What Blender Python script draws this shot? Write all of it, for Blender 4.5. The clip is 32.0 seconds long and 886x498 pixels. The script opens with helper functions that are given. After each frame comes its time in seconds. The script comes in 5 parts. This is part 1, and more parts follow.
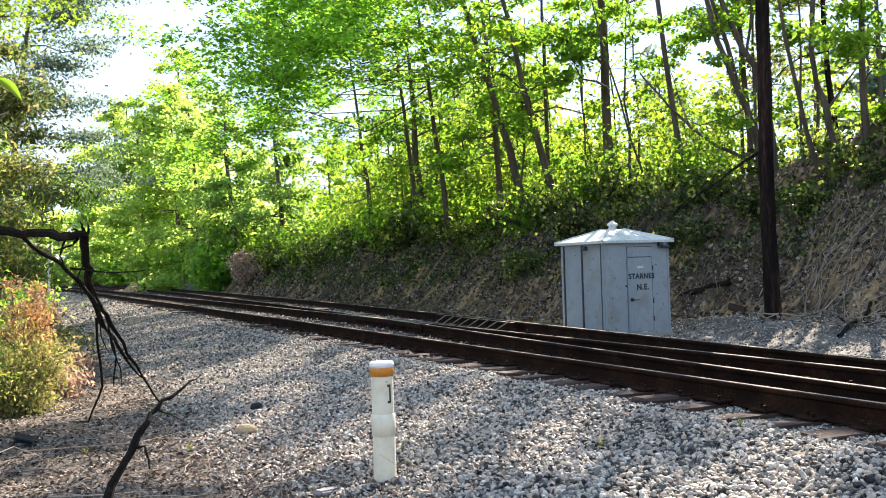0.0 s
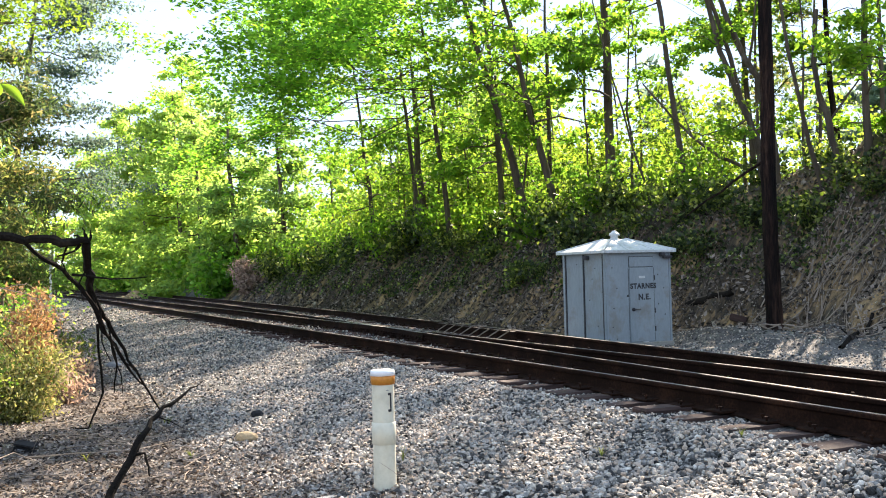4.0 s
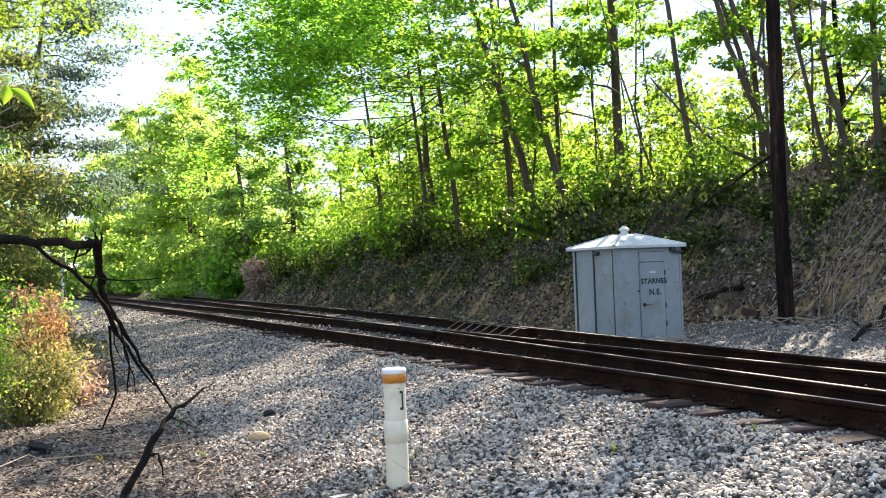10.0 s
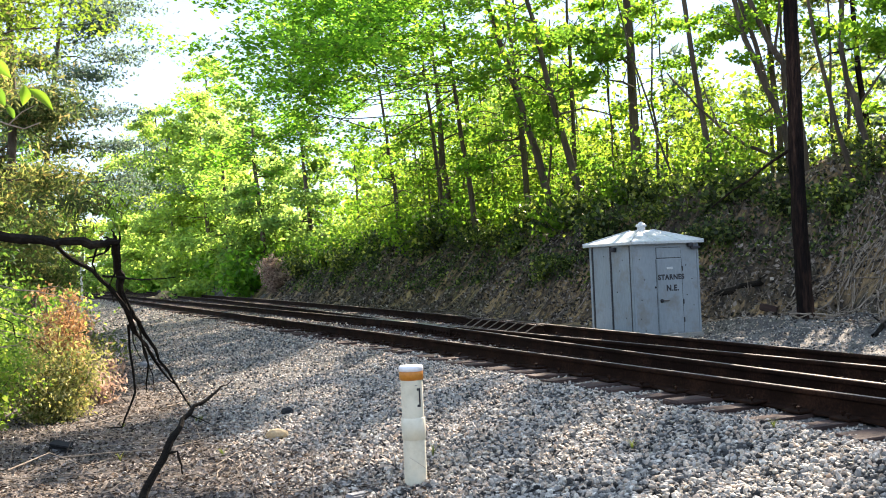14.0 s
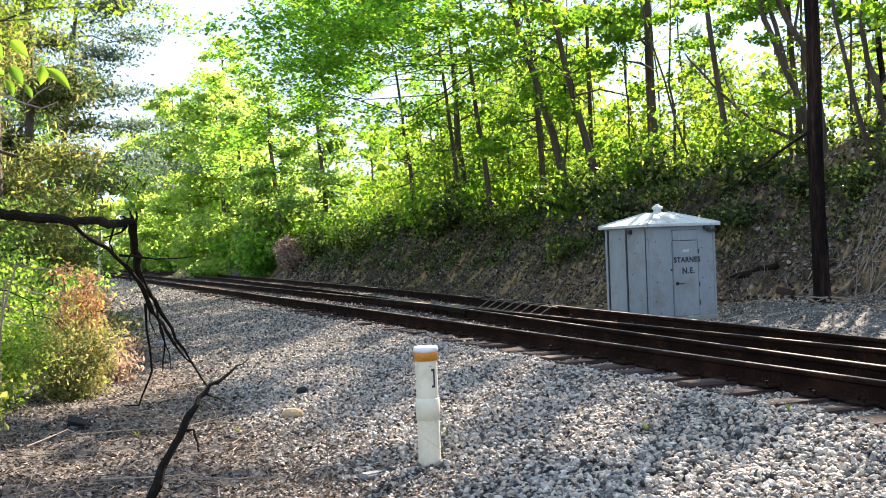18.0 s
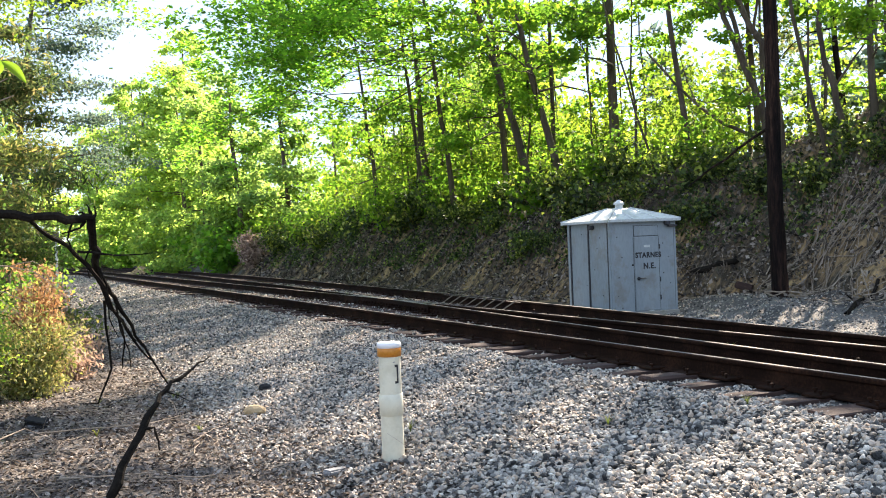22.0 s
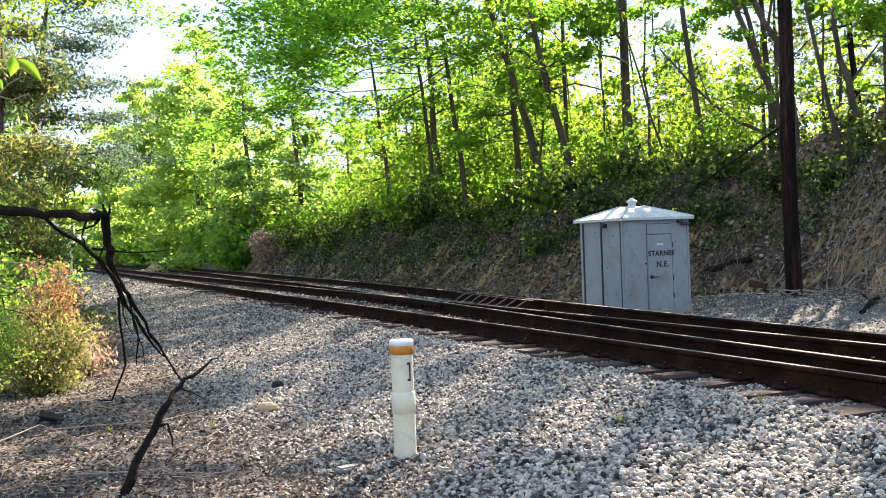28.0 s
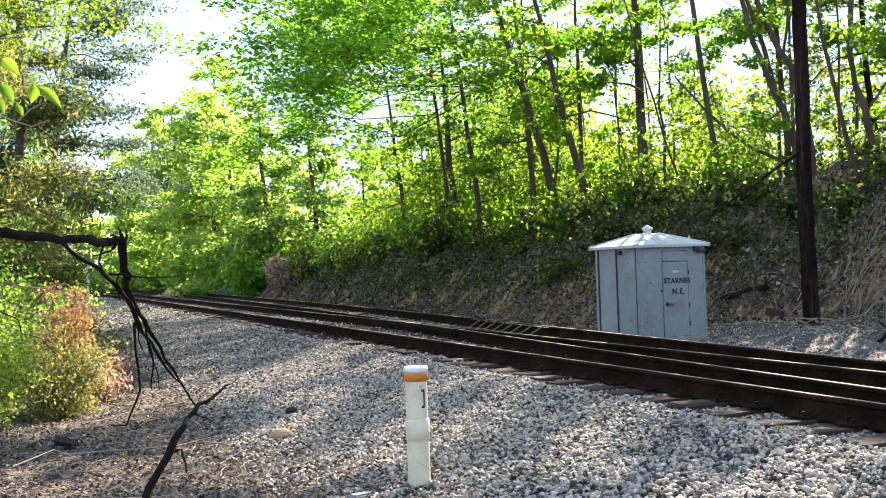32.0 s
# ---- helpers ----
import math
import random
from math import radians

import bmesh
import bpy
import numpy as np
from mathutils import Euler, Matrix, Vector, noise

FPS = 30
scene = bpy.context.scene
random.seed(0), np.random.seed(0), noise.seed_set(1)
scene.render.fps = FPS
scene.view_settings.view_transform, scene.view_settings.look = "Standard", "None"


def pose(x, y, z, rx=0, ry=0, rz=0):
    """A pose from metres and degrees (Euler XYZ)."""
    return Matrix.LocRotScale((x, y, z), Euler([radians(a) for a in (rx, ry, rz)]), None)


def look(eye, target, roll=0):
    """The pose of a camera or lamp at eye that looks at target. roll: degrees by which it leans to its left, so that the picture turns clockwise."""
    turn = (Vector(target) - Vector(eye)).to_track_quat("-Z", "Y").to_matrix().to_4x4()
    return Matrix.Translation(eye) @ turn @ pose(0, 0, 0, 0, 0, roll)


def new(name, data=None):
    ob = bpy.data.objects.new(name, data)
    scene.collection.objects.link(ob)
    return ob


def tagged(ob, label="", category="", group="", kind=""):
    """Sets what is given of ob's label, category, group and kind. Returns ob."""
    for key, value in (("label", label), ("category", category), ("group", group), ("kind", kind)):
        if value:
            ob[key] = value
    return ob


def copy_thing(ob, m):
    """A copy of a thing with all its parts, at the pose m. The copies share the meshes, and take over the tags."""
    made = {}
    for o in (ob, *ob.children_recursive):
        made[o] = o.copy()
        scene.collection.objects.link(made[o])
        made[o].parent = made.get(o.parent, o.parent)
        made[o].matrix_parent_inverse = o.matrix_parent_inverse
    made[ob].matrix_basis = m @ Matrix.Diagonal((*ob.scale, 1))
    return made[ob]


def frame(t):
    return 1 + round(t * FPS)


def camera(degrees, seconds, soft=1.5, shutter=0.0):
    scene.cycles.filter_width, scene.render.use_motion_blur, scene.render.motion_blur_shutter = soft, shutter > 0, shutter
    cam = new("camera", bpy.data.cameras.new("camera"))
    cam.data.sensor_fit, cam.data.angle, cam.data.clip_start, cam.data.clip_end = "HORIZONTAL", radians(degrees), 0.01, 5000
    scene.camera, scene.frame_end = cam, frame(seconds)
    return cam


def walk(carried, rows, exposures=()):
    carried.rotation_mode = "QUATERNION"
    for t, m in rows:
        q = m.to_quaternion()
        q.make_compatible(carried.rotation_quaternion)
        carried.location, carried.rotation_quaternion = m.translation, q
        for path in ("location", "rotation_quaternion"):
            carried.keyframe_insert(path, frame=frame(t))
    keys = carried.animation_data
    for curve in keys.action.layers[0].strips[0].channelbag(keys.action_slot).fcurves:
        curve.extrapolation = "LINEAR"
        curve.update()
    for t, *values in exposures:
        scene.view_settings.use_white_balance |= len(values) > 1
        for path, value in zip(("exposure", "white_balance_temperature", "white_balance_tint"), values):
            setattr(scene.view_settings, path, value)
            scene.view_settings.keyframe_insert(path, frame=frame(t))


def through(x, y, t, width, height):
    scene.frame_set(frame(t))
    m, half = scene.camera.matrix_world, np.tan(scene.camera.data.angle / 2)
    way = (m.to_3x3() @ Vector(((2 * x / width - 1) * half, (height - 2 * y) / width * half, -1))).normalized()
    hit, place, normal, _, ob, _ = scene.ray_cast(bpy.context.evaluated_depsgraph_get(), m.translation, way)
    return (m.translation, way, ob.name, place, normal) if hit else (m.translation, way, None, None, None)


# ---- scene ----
cam = camera(50.83, 32.0, soft=1.0)
EYE = (0, 0, 1.21)
TURNS = [
    (0.0, 90.953, 1.759, -25.616),
    (0.5, 90.906, 1.926, -25.709),
    (1.0, 91.295, 1.935, -25.685),
    (1.5, 91.515, 1.781, -25.728),
    (2.0, 91.524, 1.495, -25.707),
    (2.5, 91.447, 1.387, -25.668),
    (3.0, 91.480, 1.346, -25.614),
    (3.5, 91.505, 1.251, -25.598),
    (5.5, 91.361, 2.206, -24.982),
    (6.0, 91.396, 2.227, -24.937),
    (6.5, 91.407, 2.217, -24.937),
    (7.0, 91.419, 2.194, -24.999),
    (7.5, 91.428, 2.182, -24.940),
    (8.0, 91.481, 2.192, -24.917),
    (8.5, 91.429, 2.167, -24.974),
    (9.0, 91.423, 2.147, -24.947),
    (9.5, 91.425, 2.150, -24.924),
    (10.0, 91.354, 2.114, -24.901),
    (10.5, 91.353, 2.129, -24.813),
    (11.0, 91.379, 2.153, -24.819),
    (11.5, 91.334, 2.143, -24.922),
    (12.0, 91.377, 2.111, -24.919),
    (12.5, 91.383, 2.125, -24.839),
    (13.0, 91.290, 2.421, -24.202),
    (13.5, 91.216, 2.428, -23.960),
    (14.0, 91.224, 2.436, -23.891),
    (14.5, 91.217, 2.430, -23.851),
    (16.5, 91.166, 2.070, -23.215),
    (17.0, 90.909, 1.868, -23.394),
    (17.5, 90.073, 2.087, -23.410),
    (18.0, 90.107, 2.099, -22.964),
    (18.5, 89.985, 2.201, -22.343),
    (19.0, 89.735, 2.076, -22.506),
    (19.5, 89.760, 1.841, -22.434),
    (20.0, 89.859, 1.892, -22.470),
    (20.5, 89.799, 2.098, -22.731),
    (21.0, 89.717, 2.190, -23.484),
    (21.5, 89.703, 2.206, -25.087),
    (22.0, 89.755, 2.185, -25.224),
    (22.5, 89.817, 2.186, -25.191),
    (23.0, 89.808, 2.181, -25.079),
    (23.5, 89.812, 2.186, -25.093),
    (24.0, 89.772, 2.197, -24.900),
    (24.5, 89.677, 2.209, -24.771),
    (25.0, 89.762, 2.173, -24.726),
    (25.5, 89.727, 2.209, -24.723),
    (27.5, 89.688, 2.092, -24.630),
    (28.0, 89.654, 2.084, -24.455),
    (28.5, 89.672, 2.089, -24.207),
    (29.0, 89.684, 2.085, -24.176),
    (29.5, 89.603, 1.970, -24.063),
    (30.0, 89.594, 1.945, -23.833),
    (30.5, 89.683, 1.763, -23.814),
    (31.0, 89.712, 1.713, -23.686),
    (31.5, 90.134, 1.732, -23.400),
    (32.0, 91.311, 1.868, -23.547),
]
walk(cam, [(t, pose(*EYE, rx, ry, rz)) for t, rx, ry, rz in TURNS])

# ---- world and sun ----
SUN_AZ, SUN_EL = 50.0, 34.0      # degrees from +y towards +x, and above the horizon
world = bpy.data.worlds.new("sky")
scene.world = world
world.use_nodes = True
wn = world.node_tree.nodes
sky = wn.new("ShaderNodeTexSky")
sky.sky_type = "NISHITA"
sky.sun_disc = False
sky.sun_elevation, sky.sun_rotation = radians(SUN_EL), radians(SUN_AZ)
sky.dust_density, sky.air_density = 0.0, 1.0
haze = wn.new("ShaderNodeMix")       # a thin even haze over the clear sky
haze.data_type = "RGBA"
haze.inputs[0].default_value = 0.87
haze.inputs[7].default_value = (1.45, 1.78, 2.2, 1)
world.node_tree.links.new(sky.outputs[0], haze.inputs[6])
world.node_tree.links.new(haze.outputs[2], wn["Background"].inputs[0])
wn["Background"].inputs[1].default_value = 0.11
sun_data = bpy.data.lights.new("sun", "SUN")
sun_data.energy, sun_data.angle, sun_data.color = 4.1, radians(0.5), (1.0, 0.84, 0.64)
sun = new("sun", sun_data)
sa, se = radians(SUN_AZ), radians(SUN_EL)
sun.matrix_world = look((0, 0, 60), (-60 * math.sin(sa) * math.cos(se), -60 * math.cos(sa) * math.cos(se), 60 - 60 * math.sin(se)))
scene.view_settings.exposure = 2.46
scene.view_settings.use_white_balance = True
scene.view_settings.white_balance_temperature, scene.view_settings.white_balance_tint = 6300, 14


# ---- mesh helpers ----
def mesh_np(name, verts, faces, mats=(), smooth=False, mat_index=None):
    """A mesh from arrays: verts n x 3, faces m x 3 or m x 4."""
    verts, faces = np.asarray(verts, dtype=np.float32), np.asarray(faces, dtype=np.int32)
    me = bpy.data.meshes.new(name)
    k = faces.shape[1]
    me.vertices.add(len(verts))
    me.vertices.foreach_set("co", verts.ravel())
    me.loops.add(faces.size)
    me.loops.foreach_set("vertex_index", faces.ravel())
    me.polygons.add(len(faces))
    me.polygons.foreach_set("loop_start", np.arange(0, faces.size, k, dtype=np.int32))
    me.polygons.foreach_set("use_smooth", np.full(len(faces), smooth))
    for m in mats:
        me.materials.append(m)
    if mat_index is not None:
        me.polygons.foreach_set("material_index", np.asarray(mat_index, dtype=np.int32))
    me.update(calc_edges=True)
    return me


def part_np(name, verts, faces, material, parent=None, label="", smooth=False):
    ob = new(name, mesh_np(name, verts, faces, (material,), smooth))
    ob.parent = parent
    return tagged(ob, label)


def part(name, bm, material, parent=None, label="", smooth=False):
    """Links a bmesh as one mesh object under a thing or a part."""
    me = bpy.data.meshes.new(name)
    bm.to_mesh(me)
    bm.free()
    me.materials.append(material)
    for p in me.polygons:
        p.use_smooth = smooth
    ob = new(name, me)
    ob.parent = parent
    return tagged(ob, label)


def share(name, me, m, parent=None, label=""):
    """One more object on the same mesh."""
    ob = new(name, me)
    ob.matrix_basis = m
    ob.parent = parent
    return tagged(ob, label)


def empty(name, m=None):
    ob = new(name)
    ob.empty_display_size = 0.1
    if m is not None:
        ob.matrix_basis = m
    return ob


def box_bm(sx, sy, sz, centre=(0, 0, 0), bevel=0.0, segments=1, bm=None):
    own = bmesh.new()
    bmesh.ops.create_cube(own, size=1)
    bmesh.ops.scale(own, vec=(sx, sy, sz), verts=own.verts)
    if bevel:
        bmesh.ops.bevel(own, geom=own.edges[:], offset=bevel, segments=segments, affect="EDGES")
    bmesh.ops.translate(own, vec=centre, verts=own.verts)
    if bm is None:
        return own
    me = bpy.data.meshes.new("tmp")
    own.to_mesh(me)
    own.free()
    bm.from_mesh(me)
    bpy.data.meshes.remove(me)
    return bm


def lathe(profile, n=24):
    """A turned shape from (radius, z) pairs, quads only."""
    a = np.linspace(0, 2 * np.pi, n, endpoint=False)
    ring = np.stack([np.cos(a), np.sin(a)], 1)
    v = np.concatenate([np.column_stack([ring * r, np.full(n, z)]) for r, z in profile])
    i = np.arange(n)
    f = np.concatenate([np.stack([i + k * n, (i + 1) % n + k * n, (i + 1) % n + (k + 1) * n, i + (k + 1) * n], 1) for k in range(len(profile) - 1)])
    return v, f


def tube(points, radii, sides=6):
    """A round-sided limb along points."""
    p = np.asarray(points, float)
    d = np.gradient(p, axis=0)
    d /= np.linalg.norm(d, axis=1)[:, None] + 1e-9
    ref = np.array([0.3, 0.2, 1.0]) if abs(d[0, 2]) < 0.8 else np.array([1.0, 0.2, 0.1])
    u = np.cross(d, ref)
    u /= np.linalg.norm(u, axis=1)[:, None] + 1e-9
    w = np.cross(d, u)
    a = np.linspace(0, 2 * np.pi, sides, endpoint=False)
    r = np.broadcast_to(np.asarray(radii, float), (len(p),))
    v = p[:, None] + r[:, None, None] * (np.cos(a)[None, :, None] * u[:, None] + np.sin(a)[None, :, None] * w[:, None])
    i = np.arange(sides)
    f = np.concatenate([np.stack([i + k * sides, (i + 1) % sides + k * sides, (i + 1) % sides + (k + 1) * sides, i + (k + 1) * sides], 1) for k in range(len(p) - 1)])
    return v.reshape(-1, 3), f


def join_np(pieces):
    vs, fs, n = [], [], 0
    for v, f in pieces:
        vs.append(v)
        fs.append(np.asarray(f) + n)
        n += len(v)
    return np.concatenate(vs), np.concatenate(fs)


def wander(rng, a, b, n, amount):
    """A path from a to b that strays sideways."""
    t = np.linspace(0, 1, n)
    p = np.outer(1 - t, a) + np.outer(t, b)
    off = np.cumsum(rng.normal(0, 1, (n, 3)), axis=0)
    off -= np.outer(t, off[-1])
    off -= np.outer(1 - t, off[0])
    return p + off * amount


def leaves(rng, centres, size, flat=0.5, long=1.5, droop=0.0):
    """One folded leaf of four corners at every centre; flat: how far they lie level."""
    n = len(centres)
    nrm = rng.normal(0, 1, (n, 3))
    nrm /= np.linalg.norm(nrm, axis=1)[:, None]
    nrm = nrm * (1 - flat) + np.array([0, 0, 1.0]) * flat
    nrm /= np.linalg.norm(nrm, axis=1)[:, None]
    d = rng.normal(0, 1, (n, 3)) + np.array([0, 0, -droop])
    d -= nrm * np.sum(d * nrm, 1)[:, None]
    d /= np.linalg.norm(d, axis=1)[:, None] + 1e-9
    s = np.cross(nrm, d)
    k = (size * rng.uniform(0.6, 1.3, n))[:, None]
    fold = rng.uniform(-0.15, 0.3, n)[:, None]
    a = centres - d * k * long * 0.5
    tip = centres + d * k * long * 0.5 - nrm * k * 0.12
    left = centres - s * k * 0.5 + nrm * k * fold - d * k * 0.1
    right = centres + s * k * 0.5 + nrm * k * fold - d * k * 0.1
    v = np.stack([a, right, tip, left], 1).reshape(-1, 3)
    f = np.arange(n * 4).reshape(n, 4)
    return v, f


def ico():
    g = (1 + 5 ** 0.5) / 2
    v = np.array([(-1, g, 0), (1, g, 0), (-1, -g, 0), (1, -g, 0), (0, -1, g), (0, 1, g), (0, -1, -g), (0, 1, -g), (g, 0, -1), (g, 0, 1), (-g, 0, -1), (-g, 0, 1)]) / 1.902
    f = np.array([(0, 11, 5), (0, 5, 1), (0, 1, 7), (0, 7, 10), (0, 10, 11), (1, 5, 9), (5, 11, 4), (11, 10, 2), (10, 7, 6), (7, 1, 8),
                  (3, 9, 4), (3, 4, 2), (3, 2, 6), (3, 6, 8), (3, 8, 9), (4, 9, 5), (2, 4, 11), (6, 2, 10), (8, 6, 7), (9, 8, 1)])
    return v, f


def octa():
    v = np.array([(1, 0, 0), (-1, 0, 0), (0, 1, 0), (0, -1, 0), (0, 0, 1), (0, 0, -1)], float)
    f = np.array([(0, 2, 4), (2, 1, 4), (1, 3, 4), (3, 0, 4), (2, 0, 5), (1, 2, 5), (3, 1, 5), (0, 3, 5)])
    return v, f


def stones(rng, places, sizes, fine=True):
    """Angular broken stones at the places, each of its own shape and turn."""
    v0, f0 = ico() if fine else octa()
    n, m = len(places), len(v0)
    v = np.repeat(v0[None], n, 0) * rng.uniform(0.72, 1.2, (n, m, 1))
    v = v * rng.uniform([0.7, 0.55, 0.42], [1.25, 0.95, 0.75], (n, 3))[:, None]
    q = rng.normal(0, 1, (n, 4)) * np.array([1, 0.35, 0.35, 1.0])
    q /= np.linalg.norm(q, axis=1)[:, None]
    w, x, y, z = q.T
    r = np.stack([1 - 2 * (y * y + z * z), 2 * (x * y - w * z), 2 * (x * z + w * y), 2 * (x * y + w * z), 1 - 2 * (x * x + z * z), 2 * (y * z - w * x),
                  2 * (x * z - w * y), 2 * (y * z + w * x), 1 - 2 * (x * x + y * y)], 1).reshape(n, 3, 3)
    v = np.einsum("nij,nkj->nki", r, v) * (sizes * 0.5)[:, None, None] + places[:, None]
    f = f0[None] + (np.arange(n) * m)[:, None, None]
    return v.reshape(-1, 3), f.reshape(-1, 3)


# ---- materials ----
def nodes_of(name):
    m = bpy.data.materials.new(name)
    m.use_nodes = True
    nt = m.node_tree
    return m, nt, nt.nodes["Principled BSDF"]


def ramp(nt, stops):
    r = nt.nodes.new("ShaderNodeValToRGB")
    els = r.color_ramp.elements
    while len(els) < len(stops):
        els.new(0.5)
    for e, (p, c) in zip(els, stops):
        e.position, e.color = p, (*c, 1)
    return r


def noise_node(nt, scale, detail=4, stretch=None, rough=0.55):
    tc = nt.nodes.new("ShaderNodeTexCoord")
    n = nt.nodes.new("ShaderNodeTexNoise")
    n.inputs["Scale"].default_value, n.inputs["Detail"].default_value, n.inputs["Roughness"].default_value = scale, detail, rough
    src = tc.outputs["Object"]
    if stretch:
        mp = nt.nodes.new("ShaderNodeMapping")
        mp.inputs["Scale"].default_value = stretch
        nt.links.new(src, mp.inputs[0])
        src = mp.outputs[0]
    nt.links.new(src, n.inputs["Vector"])
    return n


def mix(nt, fac, a, b, kind="MIX"):
    x = nt.nodes.new("ShaderNodeMix")
    x.data_type, x.blend_type = "RGBA", kind
    for sock, val in ((x.inputs[0], fac), (x.inputs[6], a), (x.inputs[7], b)):
        if hasattr(val, "is_linked") or hasattr(val, "links"):
            nt.links.new(val, sock)
        else:
            sock.default_value = val if isinstance(val, float) else (*val, 1)
    return x.outputs[2]


def bump(nt, bsdf, height, strength, dist):
    b = nt.nodes.new("ShaderNodeBump")
    b.inputs["Strength"].default_value, b.inputs["Distance"].default_value = strength, dist
    nt.links.new(height, b.inputs["Height"])
    nt.links.new(b.outputs[0], bsdf.inputs["Normal"])


def surface(name, stops, scale, fine, rough=0.8, metal=0.0, relief=0.3, dist=0.01, stretch=None, stain=None, stain_scale=1.0, spec=0.4):
    """Two scales of noise: a broad one for tone and stains, a fine one for grain and relief."""
    m, nt, b = nodes_of(name)
    broad, grain = noise_node(nt, scale, 5, stretch), noise_node(nt, fine, 6, stretch, 0.65)
    r = ramp(nt, stops)
    add = nt.nodes.new("ShaderNodeMath")
    add.operation = "MULTIPLY_ADD"
    add.inputs[1].default_value = 0.5
    half = nt.nodes.new("ShaderNodeMath")
    half.operation = "MULTIPLY"
    half.inputs[1].default_value = 0.5
    nt.links.new(grain.outputs[0], half.inputs[0])
    nt.links.new(broad.outputs[0], add.inputs[0])
    nt.links.new(half.outputs[0], add.inputs[2])
    nt.links.new(add.outputs[0], r.inputs[0])
    col = r.outputs[0]
    if stain:
        s = noise_node(nt, stain_scale, 6, None, 0.7)
        sr = ramp(nt, [(0.52, (0, 0, 0)), (0.68, (1, 1, 1))])
        nt.links.new(s.outputs[0], sr.inputs[0])
        col = mix(nt, sr.outputs[0], col, stain)
    nt.links.new(col, b.inputs["Base Color"])
    b.inputs["Roughness"].default_value, b.inputs["Metallic"].default_value = rough, metal
    b.inputs["Specular IOR Level"].default_value = spec
    bump(nt, b, grain.outputs[0], relief, dist)
    return m


def island_mat(name, stops, rough=0.75, spec=0.3, through=0.0, through_gain=(2.2, 2.4, 0.8), grain=0.0):
    """Each piece of the mesh has its own tone out of the stops; through: share of light that passes (leaves)."""
    m, nt, b = nodes_of(name)
    g = nt.nodes.new("ShaderNodeNewGeometry")
    r = ramp(nt, stops)
    nt.links.new(g.outputs["Random Per Island"], r.inputs[0])
    col = r.outputs[0]
    if through:
        oi = nt.nodes.new("ShaderNodeObjectInfo")
        tone = ramp(nt, [(0.0, (0.68, 0.72, 0.8)), (0.5, (0.98, 0.98, 1.0)), (1.0, (1.25, 1.16, 0.95))])
        nt.links.new(oi.outputs["Random"], tone.inputs[0])
        col = mix(nt, 1.0, col, tone.outputs[0], "MULTIPLY")
    if grain:
        n = noise_node(nt, grain, 3)
        nr = ramp(nt, [(0.3, (0.6, 0.6, 0.6)), (0.7, (1.25, 1.25, 1.25))])
        nt.links.new(n.outputs[0], nr.inputs[0])
        col = mix(nt, 1.0, col, nr.outputs[0], "MULTIPLY")
    nt.links.new(col, b.inputs["Base Color"])
    b.inputs["Roughness"].default_value, b.inputs["Specular IOR Level"].default_value = rough, spec
    if through:
        t = nt.nodes.new("ShaderNodeBsdfTranslucent")
        nt.links.new(mix(nt, 1.0, col, through_gain, "MULTIPLY"), t.inputs[0])
        ms = nt.nodes.new("ShaderNodeMixShader")
        ms.inputs[0].default_value = through
        nt.links.new(b.outputs[0], ms.inputs[1])
        nt.links.new(t.outputs[0], ms.inputs[2])
        nt.links.new(ms.outputs[0], nt.nodes["Material Output"].inputs[0])
    return m


# stone tones; the near-black ones also carry the shade of the gaps
STONE = island_mat("ballast_stone", [(0.0, (0.015, 0.015, 0.015)), (0.18, (0.07, 0.07, 0.068)), (0.36, (0.26, 0.253, 0.235)), (0.6, (0.41, 0.38, 0.335)), (0.76, (0.47, 0.355, 0.26)), (0.88, (0.49, 0.44, 0.36)), (0.96, (0.52, 0.49, 0.43)), (1.0, (0.68, 0.65, 0.58))], 0.8, 0.3, grain=40)
# bed colour darkened to stand for the shade between the stones
FINES = surface("ballast_fines", [(0.3, (0.025, 0.025, 0.025)), (0.5, (0.08, 0.077, 0.073)), (0.7, (0.22, 0.21, 0.19))], 1.2, 28, 0.9, 0, 1.0, 0.03)
SOIL = surface("leafy_soil", [(0.3, (0.035, 0.031, 0.028)), (0.5, (0.1, 0.085, 0.073)), (0.7, (0.25, 0.212, 0.18))], 0.8, 14, 0.95, 0, 0.9, 0.03)
CLAY = surface("bank_clay", [(0.38, (0.024, 0.02, 0.015)), (0.47, (0.085, 0.064, 0.04)), (0.56, (0.27, 0.185, 0.092)), (0.68, (0.5, 0.34, 0.16))], 0.9, 9, 0.95, 0, 1.0, 0.05, (0.4, 1.5, 0.4), (0.045, 0.042, 0.03), 2.0)
FLOOR = surface("forest_floor", [(0.3, (0.03, 0.035, 0.015)), (0.5, (0.08, 0.08, 0.03)), (0.7, (0.16, 0.13, 0.06))], 0.5, 8, 0.95, 0, 1.0, 0.05)
BARK = surface("bark", [(0.3, (0.035, 0.028, 0.022)), (0.5, (0.09, 0.07, 0.05)), (0.7, (0.19, 0.155, 0.12))], 2.0, 9, 0.95, 0, 1.0, 0.03, (1, 1, 0.18))
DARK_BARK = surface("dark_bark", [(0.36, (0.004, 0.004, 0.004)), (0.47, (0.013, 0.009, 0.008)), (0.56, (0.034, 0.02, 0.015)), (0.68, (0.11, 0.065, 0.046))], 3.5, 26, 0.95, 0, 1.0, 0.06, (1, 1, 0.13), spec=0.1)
ROOT = surface("brown_root", [(0.36, (0.02, 0.016, 0.013)), (0.5, (0.1, 0.08, 0.06)), (0.68, (0.36, 0.3, 0.23))], 5, 30, 0.95, 0, 0.8, 0.01)
